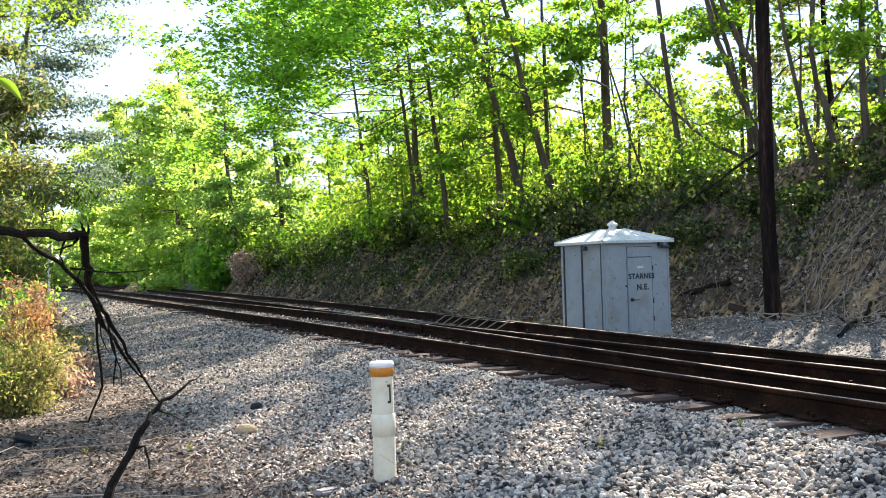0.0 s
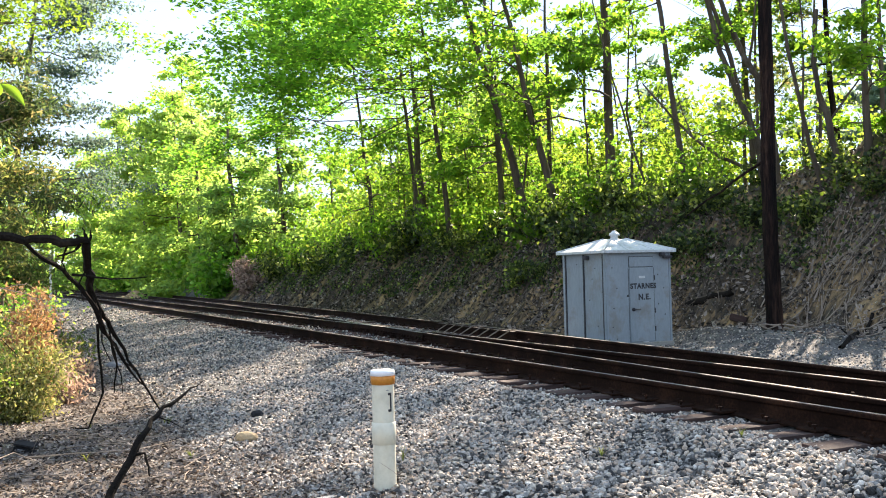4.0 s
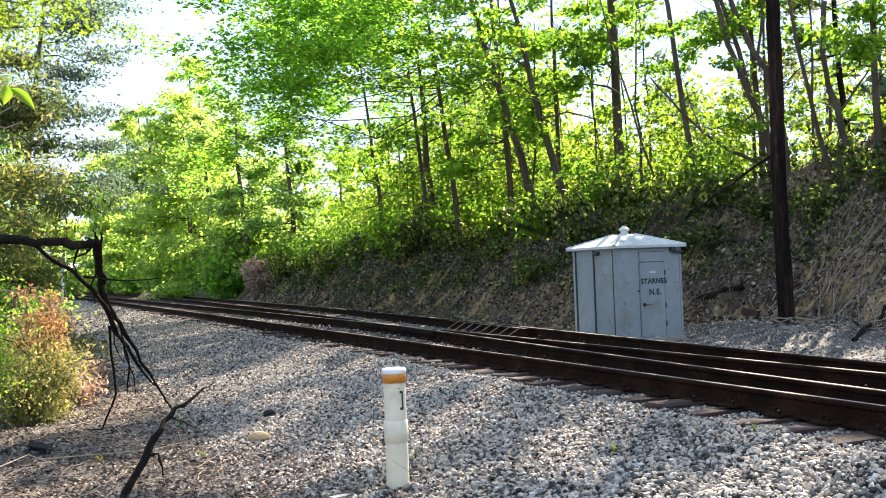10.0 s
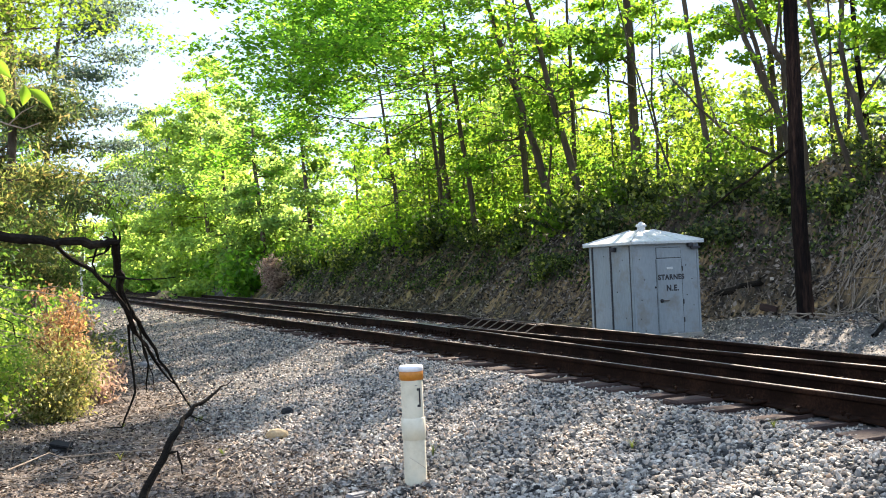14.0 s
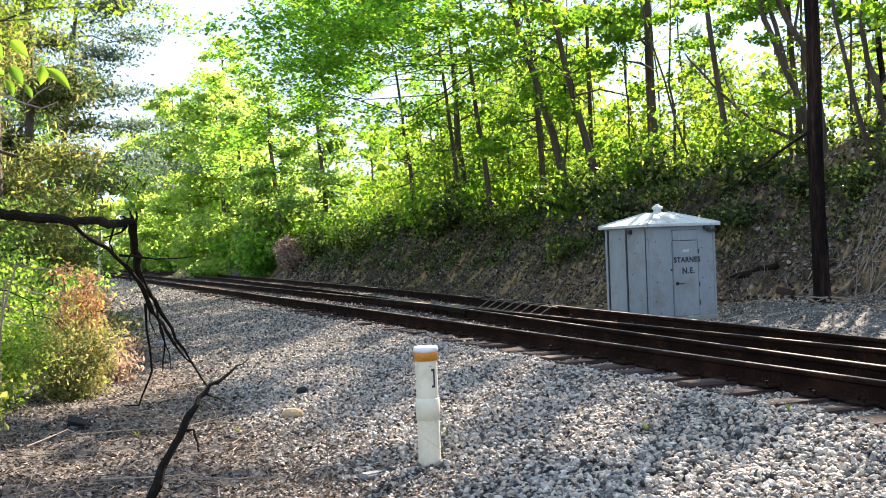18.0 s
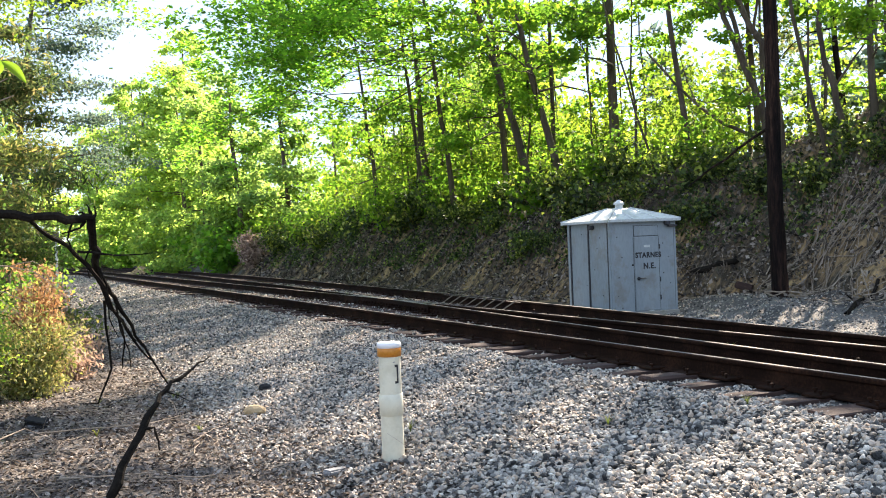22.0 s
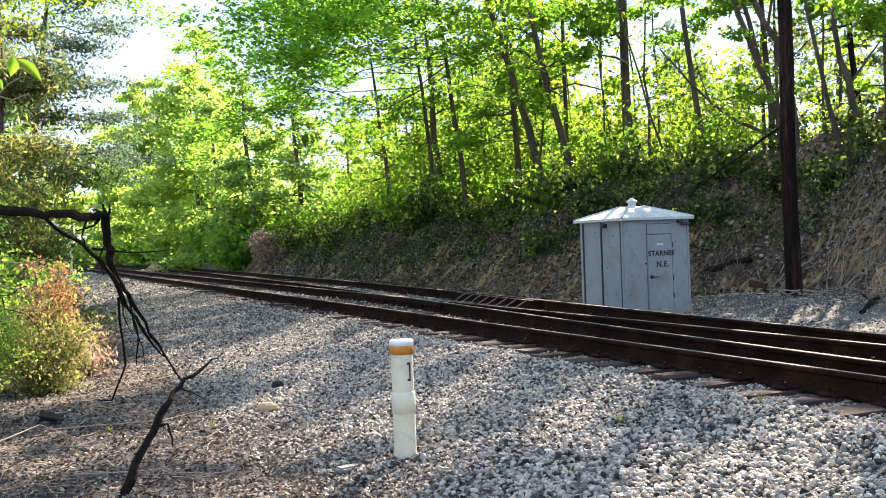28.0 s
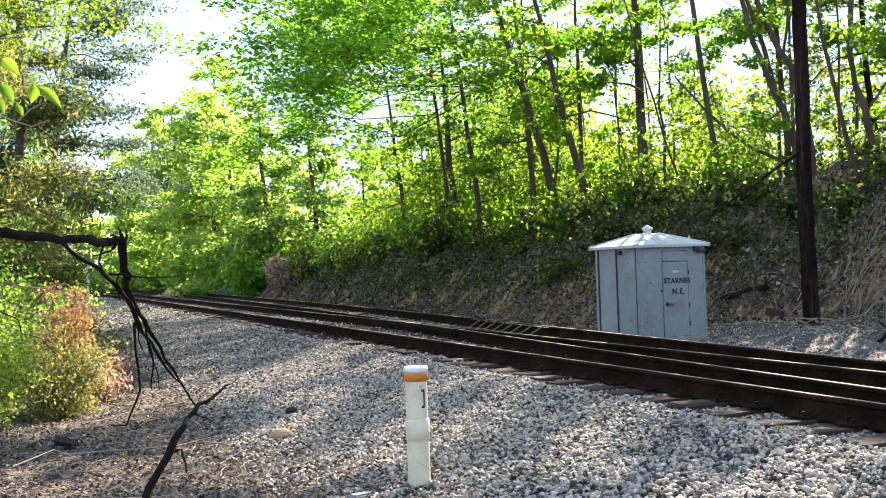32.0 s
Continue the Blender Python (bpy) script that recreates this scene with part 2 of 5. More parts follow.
# dark brown wood, darkened further to put backlit shade into its colour
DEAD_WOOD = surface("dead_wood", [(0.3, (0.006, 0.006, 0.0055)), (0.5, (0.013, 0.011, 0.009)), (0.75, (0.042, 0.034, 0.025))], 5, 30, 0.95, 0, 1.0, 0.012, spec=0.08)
PALE_WOOD = surface("pale_wood", [(0.3, (0.13, 0.1, 0.075)), (0.5, (0.26, 0.21, 0.16)), (0.75, (0.45, 0.39, 0.31))], 5, 40, 0.9, 0, 0.6, 0.01)
TIE_WOOD = surface("tie_wood", [(0.3, (0.016, 0.010, 0.009)), (0.5, (0.045, 0.026, 0.021)), (0.75, (0.13, 0.075, 0.056))], 3, 30, 0.9, 0, 0.8, 0.01, (0.15, 1, 1))
RAIL_RUST = surface("rusty_rail", [(0.3, (0.006, 0.003, 0.002)), (0.5, (0.016, 0.008, 0.005)), (0.75, (0.06, 0.028, 0.016))], 3, 40, 0.9, 0.0, 0.4, 0.004, spec=0.08)
RAIL_TOP = surface("worn_rail_head", [(0.3, (0.085, 0.072, 0.06)), (0.6, (0.19, 0.17, 0.15))], 2, 30, 0.75, 0.0, 0.1, 0.001, (1, 0.1, 1), spec=0.15)
STEEL = surface("plate_steel", [(0.3, (0.07, 0.06, 0.05)), (0.6, (0.22, 0.2, 0.18))], 4, 40, 0.6, 0.3, 0.3, 0.003)
HUT_PAINT = surface("grey_hut_paint", [(0.3, (0.20, 0.235, 0.25)), (0.5, (0.265, 0.305, 0.325)), (0.72, (0.33, 0.37, 0.385))], 1.3, 25, 0.55, 0, 0.1, 0.003, (1, 1, 0.35), (0.22, 0.22, 0.2), 2.2)
HUT_ROOF = surface("pale_roof_paint", [(0.3, (0.35, 0.38, 0.38)), (0.5, (0.55, 0.58, 0.57)), (0.7, (0.72, 0.74, 0.72))], 1.5, 20, 0.5, 0, 0.15, 0.004, None, (0.25, 0.26, 0.22), 3)
SEAM = surface("dark_seam", [(0.3, (0.02, 0.022, 0.024)), (0.6, (0.05, 0.05, 0.055))], 5, 30, 0.7)
LETTER = surface("black_stencil_paint", [(0.3, (0.012, 0.012, 0.014)), (0.7, (0.035, 0.035, 0.04))], 10, 60, 0.6)
CONCRETE = surface("old_concrete", [(0.3, (0.18, 0.17, 0.15)), (0.6, (0.34, 0.33, 0.29))], 3, 40, 0.9, 0, 0.5, 0.005, None, (0.12, 0.13, 0.08), 3)
PVC = surface("cream_plastic_pipe", [(0.3, (0.60, 0.57, 0.43)), (0.5, (0.70, 0.67, 0.53)), (0.7, (0.76, 0.73, 0.6))], 4, 40, 0.42, 0, 0.05, 0.002, None, (0.55, 0.52, 0.4), 5)
PVC_CAP = surface("white_plastic_cap", [(0.3, (0.74, 0.74, 0.76)), (0.7, (0.84, 0.84, 0.86))], 5, 40, 0.4)
BAND = surface("amber_band", [(0.3, (0.34, 0.12, 0.012)), (0.5, (0.5, 0.19, 0.02)), (0.7, (0.6, 0.26, 0.04))], 8, 40, 0.35, 0, 0.1, 0.002)
POST_PAINT = surface("weathered_post", [(0.3, (0.42, 0.42, 0.4)), (0.6, (0.66, 0.66, 0.64))], 3, 30, 0.7)
BLACK_PLASTIC = surface("black_plastic", [(0.3, (0.01, 0.01, 0.011)), (0.7, (0.04, 0.04, 0.042))], 6, 40, 0.9, spec=0.15)
TAN_ROCK = surface("tan_rock", [(0.3, (0.28, 0.2, 0.11)), (0.6, (0.5, 0.38, 0.22))], 6, 30, 0.9, 0, 0.6, 0.01)
GREY_SLAB = surface("grey_slab", [(0.3, (0.14, 0.145, 0.15)), (0.6, (0.26, 0.265, 0.275))], 6, 30, 0.85, 0, 0.4, 0.005)
LEAF = island_mat("spring_leaf", [(0.0, (0.055, 0.1, 0.018)), (0.4, (0.08, 0.13, 0.021)), (0.75, (0.11, 0.158, 0.023)), (1.0, (0.145, 0.18, 0.026))], 0.6, 0.2, 0.62, (2.75, 3.4, 1.65))
LEAF_DARK = island_mat("deep_green_leaf", [(0.0, (0.034, 0.07, 0.017)), (0.5, (0.058, 0.105, 0.022)), (0.85, (0.085, 0.135, 0.027)), (1.0, (0.12, 0.155, 0.034))], 0.6, 0.2, 0.6, (3.6, 4.6, 1.9))
# paler, bluer spring leaf: the haze of distance is put into the colour
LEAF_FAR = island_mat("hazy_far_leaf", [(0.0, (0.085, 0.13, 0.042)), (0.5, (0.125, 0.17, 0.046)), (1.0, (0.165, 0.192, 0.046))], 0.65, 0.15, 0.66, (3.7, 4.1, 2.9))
NEEDLE = island_mat("cedar_needle", [(0.0, (0.03, 0.05, 0.02)), (0.5, (0.06, 0.085, 0.032)), (0.8, (0.095, 0.105, 0.042)), (1.0, (0.15, 0.125, 0.06))], 0.7, 0.15, 0.5, (3.4, 3.4, 2.6))
ORANGE = island_mat("dead_orange_needle", [(0.0, (0.19, 0.105, 0.05)), (0.5, (0.37, 0.215, 0.1)), (1.0, (0.5, 0.35, 0.19))], 0.8, 0.1, 0.4, (1.5, 1.4, 1.2))
LITTER = island_mat("dry_leaf_litter", [(0.0, (0.022, 0.02, 0.018)), (0.35, (0.07, 0.061, 0.054)), (0.75, (0.19, 0.165, 0.142)), (1.0, (0.42, 0.37, 0.32))], 0.85, 0.15, 0.15, (1.3, 1.1, 0.9))
GRASS = island_mat("grass_blade", [(0.0, (0.06, 0.09, 0.02)), (0.6, (0.14, 0.17, 0.045)), (1.0, (0.3, 0.27, 0.14))], 0.6, 0.3, 0.5, (2.4, 2.4, 1.4))
DRY_BRUSH = island_mat("dry_pinkish_brush", [(0.0, (0.2, 0.15, 0.12)), (0.5, (0.38, 0.28, 0.23)), (1.0, (0.55, 0.44, 0.36))], 0.8, 0.2, 0.45, (1.3, 1.2, 1.1))
# pale blue-green needles, with distance haze mixed into the colour
FAR_PINE = island_mat("hazed_pine_needle", [(0.0, (0.05, 0.08, 0.06)), (0.6, (0.08, 0.12, 0.08)), (1.0, (0.13, 0.16, 0.1))], 0.7, 0.2, 0.5, (2.6, 2.6, 2.6))
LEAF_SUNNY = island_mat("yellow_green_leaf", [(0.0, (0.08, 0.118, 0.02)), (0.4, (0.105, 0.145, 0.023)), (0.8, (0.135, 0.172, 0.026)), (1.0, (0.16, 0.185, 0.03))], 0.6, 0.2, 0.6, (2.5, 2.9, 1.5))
# near-black and pale tones put shade and bright flecks into the leaf colour
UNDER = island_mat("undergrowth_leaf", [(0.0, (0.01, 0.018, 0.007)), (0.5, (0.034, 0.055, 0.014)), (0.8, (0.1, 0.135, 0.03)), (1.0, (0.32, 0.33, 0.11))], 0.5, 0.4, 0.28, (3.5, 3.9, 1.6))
LEAF_NEAR = island_mat("near_side_leaf", [(0.0, (0.04, 0.075, 0.018)), (0.5, (0.08, 0.13, 0.028)), (1.0, (0.14, 0.18, 0.04))], 0.5, 0.45, 0.55, (3.2, 3.6, 1.8))
OLIVE = island_mat("feathery_olive_leaf", [(0.0, (0.09, 0.12, 0.04)), (0.6, (0.19, 0.21, 0.08)), (1.0, (0.36, 0.32, 0.16))], 0.6, 0.3, 0.4, (1.8, 1.8, 1.3))


# ---- the lie of the land: y runs along the main track, x across it ----
def smooth01(a, b, x):
    t = np.clip((x - a) / (b - a), 0, 1)
    return t * t * (3 - 2 * t)


GAP_Y = (-10.0, 4.5, 8.0, 12.0, 16.0, 20.0, 27.0, 47.0, 80.0, 110.0, 200.0)
GAP_S = (0.0, 0.56, 0.76, 1.08, 1.42, 1.72, 2.2, 3.2, 4.2, 4.4, 4.4)


def bend(y):
    """How far the main track has strayed from a straight line."""
    return -0.00009 * np.maximum(np.asarray(y, float) - 12, 0) ** 2


def spread(y):
    """How far the siding has parted from the main track."""
    y = np.asarray(y, float)
    return (np.interp(y - 2.5, GAP_Y, GAP_S) + np.interp(y, GAP_Y, GAP_S) + np.interp(y + 2.5, GAP_Y, GAP_S)) / 3


RAIL_NEAR, GAUGE = 5.41, 1.5


def rail_1(y): return RAIL_NEAR + bend(y)
def rail_2(y): return rail_1(y) + spread(y)
def rail_3(y): return rail_1(y) + GAUGE
def rail_4(y): return rail_2(y) + GAUGE


def bumps(x, y, scale, seed=0.0):
    """Cheap smooth unevenness, about -1 to 1."""
    x, y = np.asarray(x, float) / scale + seed, np.asarray(y, float) / scale - seed
    return (np.sin(1.7 * x + 0.6 * y + 1.3) + np.sin(-1.1 * x + 1.9 * y) + np.sin(2.9 * x - 1.3 * y + 2.1) * 0.7 + np.sin(0.8 * x + 3.7 * y + 0.4) * 0.6) / 3.3


def toe(y): return 12.5 + 1.2 * (1 - smooth01(15, 21, y)) + 0.4 * bumps(0 * y, y, 4.0, 2.0) - 1.3 * smooth01(45, 90, y)


def crest_height(y): return np.interp(y, (-20, 5, 13, 17, 25, 38, 48, 60, 85, 120), (4.6, 4.3, 3.9, 3.2, 2.5, 2.3, 1.9, 1.5, 0.6, 0.3))


def ground_z(x, y):
    x, y = np.asarray(x, float), np.asarray(y, float)
    bx = bend(y)
    far_edge = rail_4(y) + 0.85
    z = np.full(np.broadcast(x, y).shape, -0.05)
    left = x - bx
    z = z + 0.036 * smooth01(far_edge + 1.0, far_edge - 0.3, x)
    z = z - 0.13 * smooth01(4.75, 4.0, left) - 0.27 * smooth01(4.2, 1.6, left)
    z = z - 0.012 * smooth01(4.75, 4.95, left) * smooth01(5.5, 5.35, left)
    z = z + 0.16 * smooth01(0.5, -2.5, left) + 1.0 * smooth01(-2.0, -9.0, left)
    z = z - 0.22 * smooth01(far_edge, far_edge + 1.6, x)
    z = z + 0.27 * smooth01(11.6, 13.2, x) * smooth01(16.5, 14.5, y)
    t0 = toe(y)
    h = crest_height(y)
    run = 0.9 * h + 0.6
    rough = 0.11 * bumps(x, y, 0.5, 3.0) + 0.16 * bumps(x, y, 1.6, 7.0)
    rough = rough - 0.3 * np.abs(np.sin(y * 1.9 + 1.1 * x + 1.4 * bumps(x, y, 2.3, 1.5))) ** 3 + 0.05 * bumps(x * 0.4, y, 0.16, 8.0)
    face = smooth01(t0 - 0.5, t0 + run, x)
    z = z + (h + 0.3) * (0.45 * face + 0.55 * np.clip((x - t0) / run, 0, 1)) + rough * smooth01(t0 - 0.8, t0 + 0.6, x)
    z = z + 0.025 * np.maximum(x - t0 - run, 0).clip(0, 20)
    wild = smooth01(2.6, 1.2, left) + smooth01(far_edge + 1.0, far_edge + 2.2, x)
    z = z + 0.035 * bumps(x, y, 0.35, 1.0) * np.clip(wild, 0, 1) + 0.012 * bumps(x, y, 0.22, 5.0)
    return z


def axis(a, b, steps):
    """Grid lines that are close in the middle and wide far out; steps: (up to, step)."""
    out, v = [a], a
    for lim, st in steps:
        while v < lim - 1e-6:
            v = min(v + st, lim)
            out.append(v)
    return np.array(out)


gx = axis(-600, 700, ((-60, 60), (-16, 6), (-4, 1.0), (0, 0.3), (9, 0.16), (12, 0.2), (18, 0.11), (30, 1.0), (70, 5), (700, 70)))
gy = axis(-300, 1500, ((-20, 40), (-8, 4), (6, 0.5), (27, 0.13), (60, 0.5), (130, 2), (1500, 90)))
GX, GY = np.meshgrid(gx, gy, indexing="ij")
GZ = ground_z(GX, GY)
nx, ny = GX.shape
ii = np.arange(nx * ny).reshape(nx, ny)
gf = np.stack([ii[:-1, :-1], ii[1:, :-1], ii[1:, 1:], ii[:-1, 1:]], -1).reshape(-1, 4)
cx, cy = (GX[:-1, :-1] + GX[1:, 1:]).ravel() / 2, (GY[:-1, :-1] + GY[1:, 1:]).ravel() / 2
edge_l = 1.75 + 0.35 * bumps(cx, cy, 0.7, 4.0)
edge_r = rail_4(cy) + 2.3 + 0.5 * bumps(cx, cy, 0.9, 6.0) + 3.3 * (1 - smooth01(14.0, 17.0, cy))
gm = np.where(cx - bend(cy) < edge_l, 1, np.where(cx < edge_r, 0, np.where(cx < toe(cy) + 0.9 * crest_height(cy) + 0.2 + 0.4 * bumps(cx, cy, 0.8, 9.0), 2, 3)))
ground = new("ground", mesh_np("ground", np.stack([GX, GY, GZ], -1).reshape(-1, 3), gf, (FINES, SOIL, CLAY, FLOOR), True, gm))
tagged(ground, "gravel railbed, littered soil and a clay cutting bank", "ground", kind="structure")


# ---- track ----
track = tagged(empty("railway_track"), "rusty two-track railway turnout on wooden ties in gravel", "railway track")
PROFILE = np.array([(-0.07, 0.0), (-0.07, 0.012), (-0.014, 0.03), (-0.009, 0.05), (-0.009, 0.125), (-0.034, 0.143), (-0.036, 0.166), (-0.030, 0.174), (-0.019, 0.178),
                    (0.019, 0.178), (0.030, 0.174), (0.036, 0.166), (0.034, 0.143), (0.009, 0.125), (0.009, 0.05), (0.014, 0.03), (0.07, 0.012), (0.07, 0.0)])


def rail_mesh(name, fx, ys, profile=PROFILE, z=0.0, label="", parent=None):
    ys = np.asarray(ys, float)
    xs = fx(ys)
    n = len(profile)
    v = np.concatenate([np.column_stack([x + profile[:, 0], np.full(n, y), z + profile[:, 1]]) for x, y in zip(xs, ys)])
    i = np.arange(n)
    f = np.concatenate([np.stack([i + k * n, (i + 1) % n + k * n, (i + 1) % n + (k + 1) * n, i + (k + 1) * n], 1) for k in range(len(ys) - 1)])
    top = np.tile(np.where(i == 8, 1, 0), len(ys) - 1)
    caps = np.array([[0, 1, 16, 17], [1, 2, 15, 16], [3, 4, 13, 14], [5, 6, 11, 12], [6, 7, 10, 11], [7, 8, 9, 10]]) if n == 18 else np.zeros((0, 4), int)
    f = np.concatenate([f, caps, caps + (len(ys) - 1) * n])
    top = np.concatenate([top, np.zeros(2 * len(caps), int)])
    ob = new(name, mesh_np(name, v, f, (RAIL_RUST, RAIL_TOP), False, top))
    ob.parent = parent or track
    return tagged(ob, label)


ry = np.concatenate([np.arange(-12, 30, 1.0), np.arange(30, 160, 4.0)])
FROG_A, FROG_B = 15.2, 19.6
rail_mesh("rail", rail_1, ry)
rail_mesh("rail", rail_3, ry[ry <= FROG_A]), rail_mesh("rail", rail_3, ry[ry >= FROG_B - 0.2])
rail_mesh("rail", rail_2, ry[(ry >= 1) & (ry <= FROG_A)]), rail_mesh("rail", rail_2, ry[ry >= FROG_B - 0.2])
rail_mesh("rail", rail_4, ry[ry >= -2])


def frog_mesh():
    """The crossing piece: two heavy legs that meet in a point; the top is worn bright."""
    pieces, tops = [], []
    ys = np.linspace(14.9, 20.1, 14)
    for n, fx in enumerate((rail_2, rail_3)):
        xs, lift = fx(ys), 0.002 * n
        v = np.concatenate([[(x - 0.05, y, 0), (x - 0.042, y, 0.174 + lift), (x + 0.042, y, 0.174 + lift), (x + 0.05, y, 0)] for x, y in zip(xs, ys)])
        i = np.arange(4)
        f = np.concatenate([np.stack([i + k * 4, (i + 1) % 4 + k * 4, (i + 1) % 4 + (k + 1) * 4, i + (k + 1) * 4], 1) for k in range(len(ys) - 1)] + [[(0, 1, 2, 3)], [tuple(4 * (len(ys) - 1) + k for k in range(4))]])
        pieces.append((v, f))
        tops += [1 if k % 4 == 1 else 0 for k in range(4 * (len(ys) - 1))] + [0, 0]
    return (*join_np(pieces), tops)


fv, ff, ft = frog_mesh()
frog = new("frog", mesh_np("frog", fv, ff, (RAIL_RUST, STEEL), False, ft))
frog.parent = track
tagged(frog, "worn steel crossing frog with a bright top")
rail_mesh("wing_rail", lambda y: np.maximum(rail_2(y), rail_3(y)) + 0.11, np.linspace(14.2, 19.0, 8), label="short steel wing rail beside the frog")
bolts = []
for y in np.arange(14.4, 18.9, 0.16):
    v, f = lathe([(0.001, 0.0), (0.022, 0.0), (0.022, 0.03), (0.001, 0.032)], 6)
    v = v[:, [2, 0, 1]] * np.array([-1, 1, 1])
    x = min(float(rail_2(y)), float(rail_3(y))) - 0.045
    bolts.append((v + np.array([x, y, 0.085]), f))
bv, bf = join_np(bolts)
tagged(part_np("bolt_row", bv, bf, RAIL_RUST, track), kind="stuff")

guard = rail_mesh("guard_rail", lambda y: rail_4(y) - 0.17, np.linspace(13.9, 17.6, 8), label="guard rail with pale slanting braces")
brace_v, brace_f = tube([(-0.03, -0.16, 0.185), (-0.09, 0.0, 0.1), (-0.15, 0.16, 0.01)], (0.011, 0.011, 0.011), 6)
brace_me = mesh_np("brace", brace_v, brace_f, (PALE_WOOD,))
for k in range(8):
    y = 14.2 + 0.42 * k
    share("brace", brace_me, pose(float(rail_4(y)) - 0.2, y, 0.0), guard, "pale weathered brace")

# ties, plates and spikes
rng = np.random.default_rng(5)
tie_meshes, plate_me = {}, None
pv = box_bm(0.36, 0.19, 0.022, (0, 0, 0.0), 0.006)
plate_me = bpy.data.meshes.new("tie_plate")
pv.to_mesh(plate_me)
pv.free()
plate_me.materials.append(RAIL_RUST)


def tie_mesh(length, seed):
    r = np.random.default_rng(seed)
    bm = box_bm(length, 0.225, 0.18, (0, 0, -0.09), 0.014)
    for v in bm.verts:
        v.co += Vector(r.normal(0, 0.006, 3))
    me = bpy.data.meshes.new("tie")
    bm.to_mesh(me)
    bm.free()
    me.materials.append(TIE_WOOD)
    return me


spike_v, spike_f = lathe([(0.008, 0.0), (0.009, 0.03), (0.02, 0.034), (0.018, 0.046), (0.001, 0.05)], 6)
spikes, far_ties, far_plates = [], [], []
y = 1.0
while y < 140:
    near = y < 46
    w = 2.58 + 0.16 * rng.random() + float(spread(y))
    x0 = float(rail_1(y)) - 0.47 - 0.13 * rng.random()
    turn = rng.normal(0, 1.2)
    zt = 0.008 + rng.normal(0, 0.007)
    if near:
        key = (round(w * 5) / 5, int(rng.integers(3)))
        if key not in tie_meshes:
            tie_meshes[key] = tie_mesh(key[0], len(tie_meshes))
        share("tie", tie_meshes[key], pose(x0 + key[0] / 2, y, zt, 0, rng.normal(0, 0.4), turn), track)
    else:
        c = np.array([(x, yy, z) for x in (x0, x0 + w) for yy in (y - 0.11, y + 0.11) for z in (-0.2, zt)])
        far_ties.append((c, np.array([(0, 1, 3, 2), (4, 6, 7, 5), (0, 4, 5, 1), (2, 3, 7, 6), (1, 5, 7, 3), (0, 2, 6, 4)])))
    for fx in (rail_1, rail_2, rail_3, rail_4):
        x = float(fx(y))
        if y < 24:
            share("tie_plate", plate_me, pose(x, y, zt + 0.012, 0, 0, rng.normal(0, 1)), track)
        if y < 24:
            for sx, sy in ((-0.085, 0.05), (0.085, -0.05), (-0.15, -0.06)):
                spikes.append((spike_v + np.array([x + sx, y + sy, zt + 0.012]), spike_f))
    y += 0.5 + rng.normal(0, 0.02)
v, f = join_np(far_ties)
tagged(part_np("far_tie_row", v, f, TIE_WOOD, track), kind="stuff")
v, f = join_np(spikes)
tagged(part_np("spike_row", v, f, RAIL_RUST, track), kind="stuff")


# ---- loose stone on the railbed ----
def scatter(rng, n, x0, x1, y0, y1, keep):
    p = np.column_stack([rng.uniform(x0, x1, n), rng.uniform(y0, y1, n)])
    return p[keep(p[:, 0], p[:, 1])]


def lay(rng, p, lo, hi, lift=0.25):
    size = lo + (hi - lo) * rng.random(len(p)) ** 1.6
    return np.column_stack([p, ground_z(p[:, 0], p[:, 1]) + size * rng.uniform(-0.05, lift, len(p))]), size


def off_rails(x, y, m=0.09):
    ok = np.ones(len(x), bool)
    for fx in (rail_1, rail_2, rail_3, rail_4):
        ok &= np.abs(x - fx(y)) > m
    return ok


rng = np.random.default_rng(8)
pieces = []
# near shoulder
p = scatter(rng, 76000, 1.1, 5.08, 2.6, 12.5, lambda x, y: (x < 1.28 * y + 0.25) & (x - bend(y) > 1.55 + 0.45 * rng.random(len(x)) + 0.3 * bumps(x, y, 0.7, 4.0)))
p = p[p[:, 0] < 4.87 + 0.12 * bumps(p[:, 0], p[:, 1], 0.22, 2.0) + 0.16 * rng.random(len(p))][:47000]
near = p[:, 1] < 5.5
pieces.append(stones(rng, *lay(rng, p[near], 0.03, 0.068)))
rest = stones(rng, *lay(rng, p[~near], 0.03, 0.07), False)
p = scatter(rng, 9000, 4.7, 5.36, 3.4, 15, lambda x, y: x < 1.3 * y + 0.3)
q, s = lay(rng, p, 0.028, 0.05)
q[:, 2] -= 0.004
pieces.append(stones(rng, q, s, False))
# the shoulder and the track beside and behind the eye
p = scatter(rng, 5000, 1.2, 9.5, -7, 4.6, lambda x, y: ((x > 1.28 * y + 0.25) | (y < 2.6)) & (x - bend(y) > 1.55 + 0.6 * rng.random(len(x))) & (x < rail_4(y) + 1.4) & off_rails(x, y))
pieces.append(stones(rng, *lay(rng, p, 0.05, 0.09), False))
# a few strays over the soil
p = scatter(rng, 11000, -0.6, 2.4, 5.0, 12, lambda x, y: rng.random(len(x)) < 0.25 + 0.5 * np.clip(x / 2.2, 0, 1) ** 2)
pieces.append(stones(rng, *lay(rng, p, 0.02, 0.05), False))
pieces.append(rest)
v, f = join_np(pieces)
tagged(part_np("ballast", v, f, STONE), "loose grey crushed-stone ballast on the near shoulder", "gravel", kind="stuff")
pieces = []
p = scatter(rng, 18500, 1.5, 5.0, 12.5, 30, lambda x, y: x - bend(y) > 1.5 + 0.5 * rng.random(len(x)))
pieces.append(stones(rng, *lay(rng, p, 0.04, 0.075), False))
